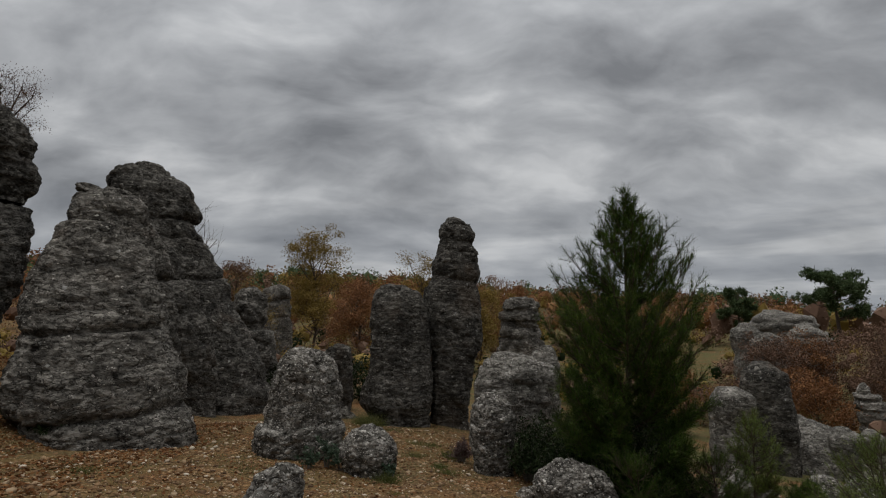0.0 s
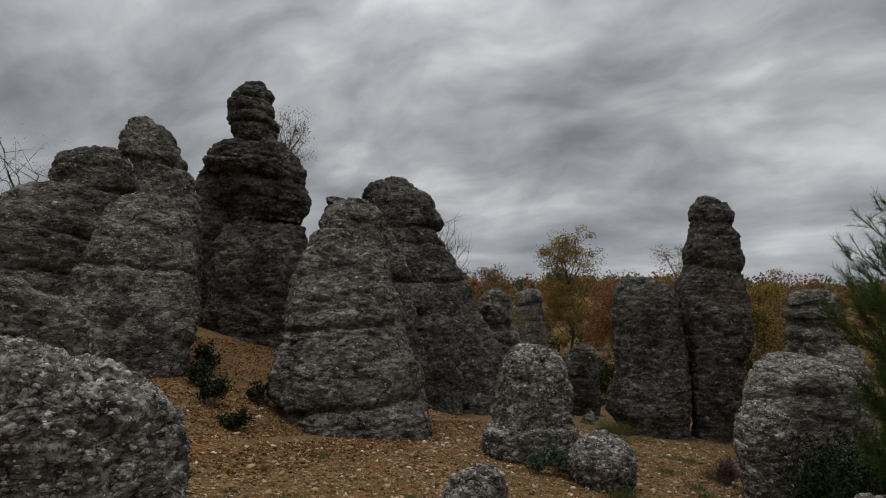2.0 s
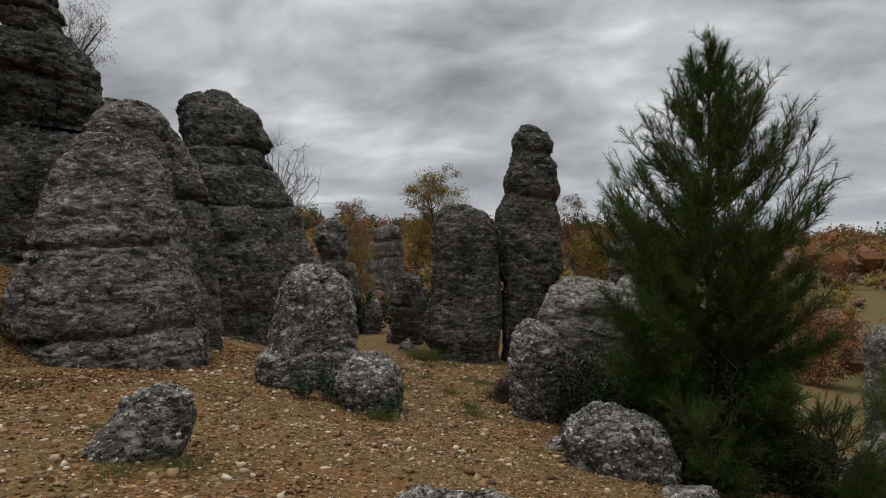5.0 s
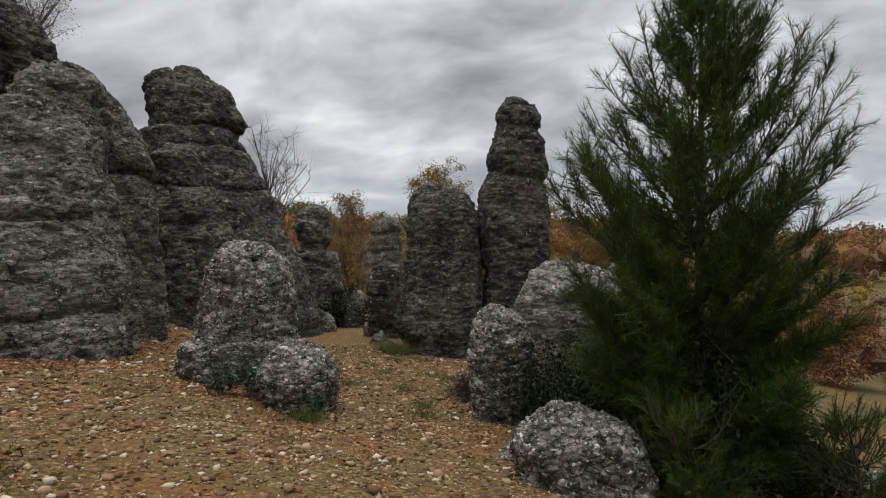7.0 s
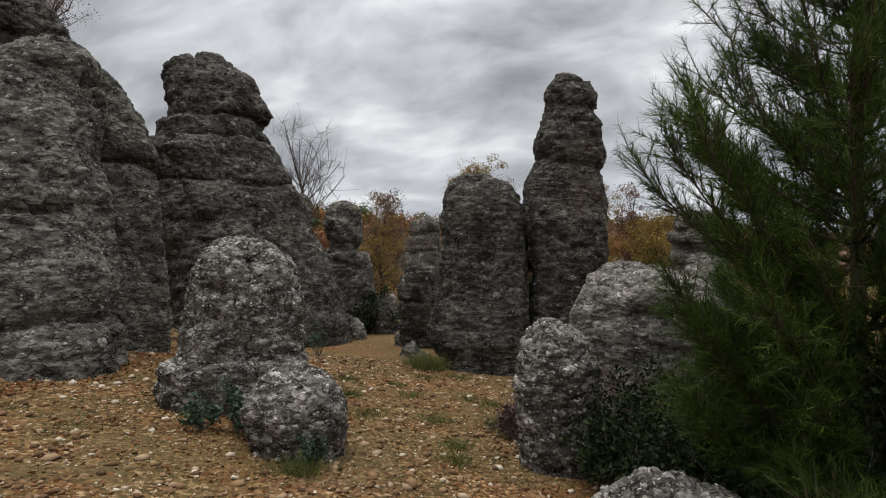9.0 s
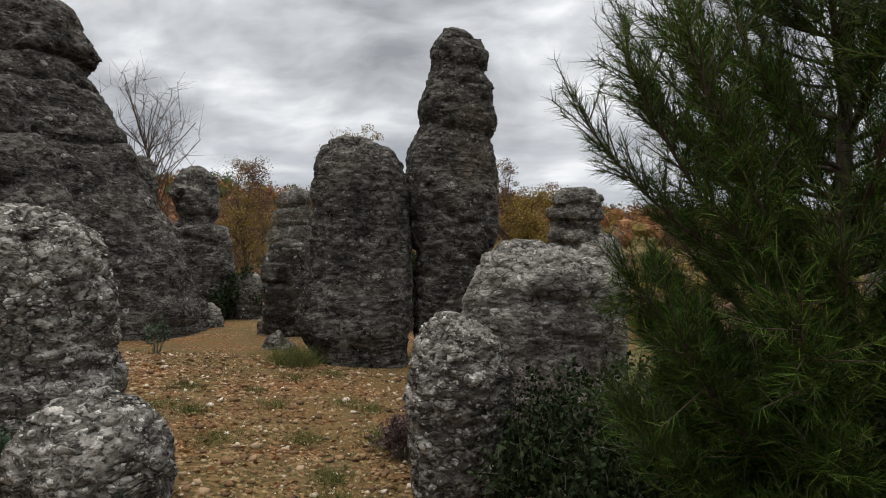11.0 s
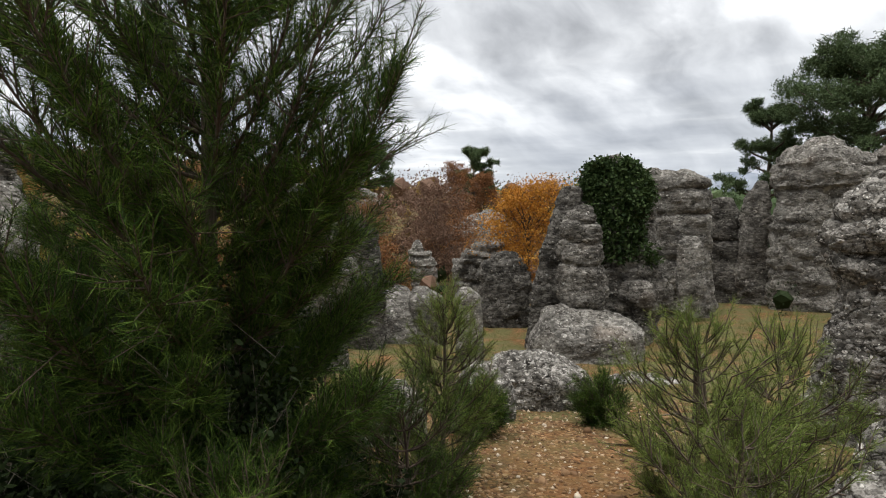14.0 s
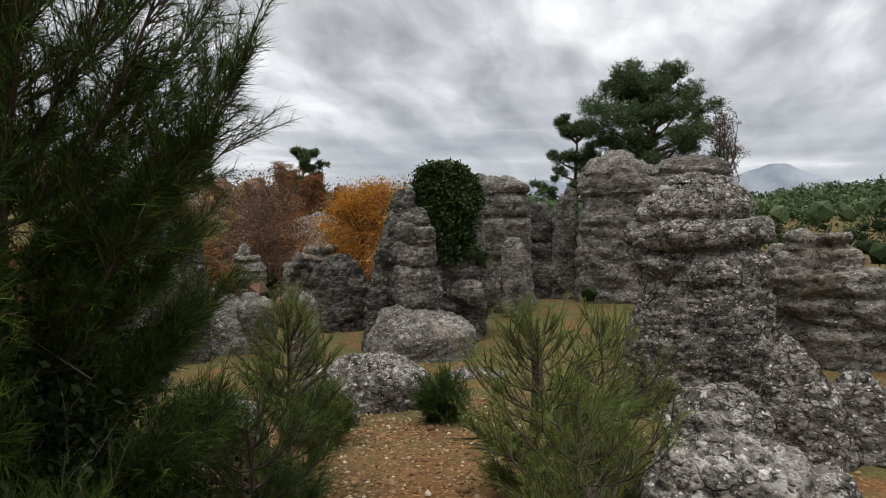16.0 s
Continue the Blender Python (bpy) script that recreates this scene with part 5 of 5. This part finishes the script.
for i, (x, y, w, h) in enumerate(((-0.58, 11.3, 0.24, 0.12), (-1.21, 12.1, 0.2, 0.1), (-1.21, 10.9, 0.24, 0.10), (-0.07, 10.6, 0.15, 0.10), (-1.62, 12.5, 0.15, 0.08), (-2.32, 12.3, 0.2, 0.1), (-1.22, 14.0, 0.2, 0.1),
                                  (-0.28, 12.6, 0.2, 0.1), (0.15, 11.6, 0.25, 0.3), (-2.14, 11.4, 0.3, 0.1), (-1.77, 11.5, 0.2, 0.09), (-2.63, 6.39, 0.25, 0.06), (-0.65, 12.7, 0.25, 0.1), (-0.65, 8.2, 0.2, 0.05),
                                  (-1.53, 13.4, 0.25, 0.1), (-3.29, 5.27, 0.3, 0.07), (-4.52, 7.34, 0.25, 0.08), (-0.85, 9.05, 0.2, 0.22), (-1.35, 6.0, 0.25, 0.12), (-1.6, 5.6, 0.3, 0.1), (0.05, 10.2, 0.2, 0.12), (-3.0, 8.6, 0.4, 0.06), (-3.4, 10.8, 0.4, 0.08))):
    grass_tuft("low green grass tuft on ochre gravel", on_ground(x, y, 0.01), w, h, 140 + i)
for i, (x, y, w, h) in enumerate(((-1.85, 14.3, 0.3, 0.4),)):
    grass_tuft("tall green grass clump under the domed rock", on_ground(x, y, 0.01), w, h, 170 + i, 1500)


def grass_cover(name, label, box, count, high, seed, threshold):
    """Thin grass spread in patches."""
    rng = np.random.default_rng(seed)
    x, y = rng.uniform(box[0], box[1], count), rng.uniform(box[2], box[3], count)
    keep = grain(np.column_stack((x * 0.9, y * 0.9, x * 0 + seed)), 3) > threshold
    x, y = x[keep], y[keep]
    o = np.column_stack((x, y, ground_height(x, y) - 0.01))
    w = unit(np.column_stack((rng.normal(size=(len(x), 2)) * 0.6, np.ones(len(x)))))
    tagged(new(name, mesh_from(name, *blades(o, w, high * rng.uniform(0.4, 1.2, len(x)), np.full(len(x), 0.007), rng), GRASS, False)), label, "grass", kind="stuff")


grass_cover("sparse_grass", "sparse thin grass among the gravel", (-7, 2.5, 2, 16), 60000, 0.05, 3, 0.02)
grass_cover("meadow_grass", "short green grass on the eastern flat", (7.5, 24, 2, 20), 110000, 0.08, 4, -0.12)


# ---------------------------------------------------------------- gravel
def stones(name, label, box, count, small, large, seed, bias=2.6, simple=False):
    """Loose stones, each a rough little polyhedron of its own proportions, bedded in the earth."""
    rng = np.random.default_rng(seed)
    ico, faces = icosahedron()
    if simple:
        ico = np.array(((1, 0, 0), (-1, 0, 0), (0, 1, 0), (0, -1, 0), (0, 0, 1), (0, 0, -1)), float)
        faces = np.array(((0, 2, 4), (2, 1, 4), (1, 3, 4), (3, 0, 4), (2, 0, 5), (1, 2, 5), (3, 1, 5), (0, 3, 5)))
    x, y = rng.uniform(box[0], box[1], count), rng.uniform(box[2], box[3], count)
    size = small + (large - small) * rng.uniform(0, 1, count) ** bias
    shape = ico[None] * (1 + 0.28 * rng.normal(size=(count, len(ico), 1))) * (size[:, None] * rng.uniform(0.6, 1.0, (count, 3)) * np.array((1, 1, 0.62)))[:, None]
    a = rng.uniform(0, 2 * math.pi, count)
    c, s = np.cos(a)[:, None], np.sin(a)[:, None]
    v = np.stack((shape[..., 0] * c - shape[..., 1] * s + x[:, None], shape[..., 0] * s + shape[..., 1] * c + y[:, None], shape[..., 2] + (ground_height(x, y) + size * 0.12)[:, None]), -1)
    f = (faces[None] + len(ico) * np.arange(count)[:, None, None]).reshape(-1, 3)
    tagged(new(name, mesh_from(name, v.reshape(-1, 3), f, GRAVEL)), label, "gravel", kind="stuff")


stones("gravel", "fine ochre and cream gravel covering the clearing", (-7.0, 3.0, 3.0, 14.5), 30000, 0.008, 0.024, 5, 1.5, True)
stones("gravel", "coarse ochre and cream gravel on the clearing", (-7.5, 3.0, 3.0, 14.5), 8000, 0.018, 0.05, 11, 2.2)
stones("gravel", "loose gravel around the first steps", (-4.5, 4.0, 0.5, 5.0), 4000, 0.010, 0.035, 6, 2.0, True)
stones("gravel", "loose pale gravel down the eastern slope", (3.0, 9.5, 6.0, 13.5), 12000, 0.010, 0.035, 7, 2.0, True)
stones("pebbles", "pale larger pebbles scattered over the gravel", (-8.0, 9.5, 2.5, 14.5), 1100, 0.03, 0.075, 8, 2.0)


def fallen_leaves(label, box, count, seed):
    rng = np.random.default_rng(seed)
    x, y = rng.uniform(box[0], box[1], count), rng.uniform(box[2], box[3], count)
    c = np.column_stack((x, y, ground_height(x, y) + 0.012))
    tagged(new("leaf_litter", mesh_from("leaf_litter", *leaf_cards(c, 0.03 * rng.uniform(0.6, 1.2, count), rng, 0.25), LITTER, False)), label, "leaves", kind="stuff")


fallen_leaves("reddish brown fallen leaves on the western slope", (-10.5, -4.0, 5.5, 13.5), 15000, 9)
fallen_leaves("scattered brown fallen leaves on the gravel", (-5.0, 3.0, 3.5, 14.0), 3500, 10)


# ---------------------------------------------------------------- small things
def dead_stump(label, place, high, seed):
    """A broken dead trunk with a splintered top and snags."""
    rng = np.random.default_rng(seed)
    stump = new("dead_stump")
    stump.location = place
    tagged(stump, label, "stump")
    k = np.linspace(0, 1, 9)
    path = np.column_stack((0.05 * np.sin(3 * k), 0.03 * np.cos(4 * k), -0.05 + k * high, 0.055 - 0.012 * k + 0.006 * np.sin(11 * k)))
    child("trunk", mesh_from("trunk", *tubes([path], 9), BARK), stump)
    for i in range(6):
        a = rng.uniform(0, 6.28)
        o = np.array((0.03 * math.cos(a), 0.03 * math.sin(a), high - 0.03))
        e = o + np.array((0.07 * math.cos(a), 0.07 * math.sin(a), rng.uniform(0.04, 0.13)))
        child("splinter", mesh_from("splinter", *tubes([np.column_stack((np.array((o, (o + e) / 2 + (0, 0, 0.01), e)), (0.014, 0.01, 0.002)))], 5), TWIG), stump, "pale splintered wood")
    for i in range(7):
        a, f = rng.uniform(0, 6.28), rng.uniform(0.15, 0.85)
        o = np.array((0, 0, f * high))
        e = o + np.array((math.cos(a), math.sin(a), 0.25)) * rng.uniform(0.15, 0.4)
        child("snag", mesh_from("snag", *tubes([np.column_stack((np.array((o, (o + e) / 2 + (0, 0, 0.04), e)), (0.012, 0.008, 0.002)))], 5), TWIG), stump)


dead_stump("broken dead pine stump with pale splintered top", on_ground(6.08, 7.9), 1.15, 3)
for i, (x, y, w, h) in enumerate(((10.6, 11.1, 0.22, 0.14), (10.95, 11.0, 0.3, 0.16), (11.2, 10.7, 0.26, 0.15), (11.5, 10.5, 0.18, 0.1), (12.9, 12.4, 0.35, 0.12), (9.6, 12.3, 0.2, 0.12), (5.0, 10.9, 0.3, 0.2), (5.7, 11.6, 0.4, 0.28), (4.4, 11.8, 0.45, 0.35), (6.4, 12.4, 0.5, 0.35))):
    rock("stone", "pale grey stone lying on the ground", on_ground(x, y, 0.02), 37 * i, 0.75, [(0, w * 0.95, 0), (h * 0.45, w, 0), (h * 0.8, w * 0.75, 0.02), (h, w * 0.35, 0.02)], material=PEBBLED, bed=0.2, seed=200 + i, skirt=0.15)
for i, (x, y, w, d, turn) in enumerate(((0.75, 6.55, 0.5, 0.4, 10), (2.45, 8.15, 0.42, 0.6, 40), (1.35, 9.35, 0.3, 0.6, 60))):
    rock("flat_stone", "flat pale rock flush with the gravel", on_ground(x, y, 0.03), turn, d, [(0, w, 0), (0.06, w * 0.92, 0), (0.09, w * 0.6, 0)], material=PEBBLED, bed=0.2, seed=230 + i, skirt=0.2)
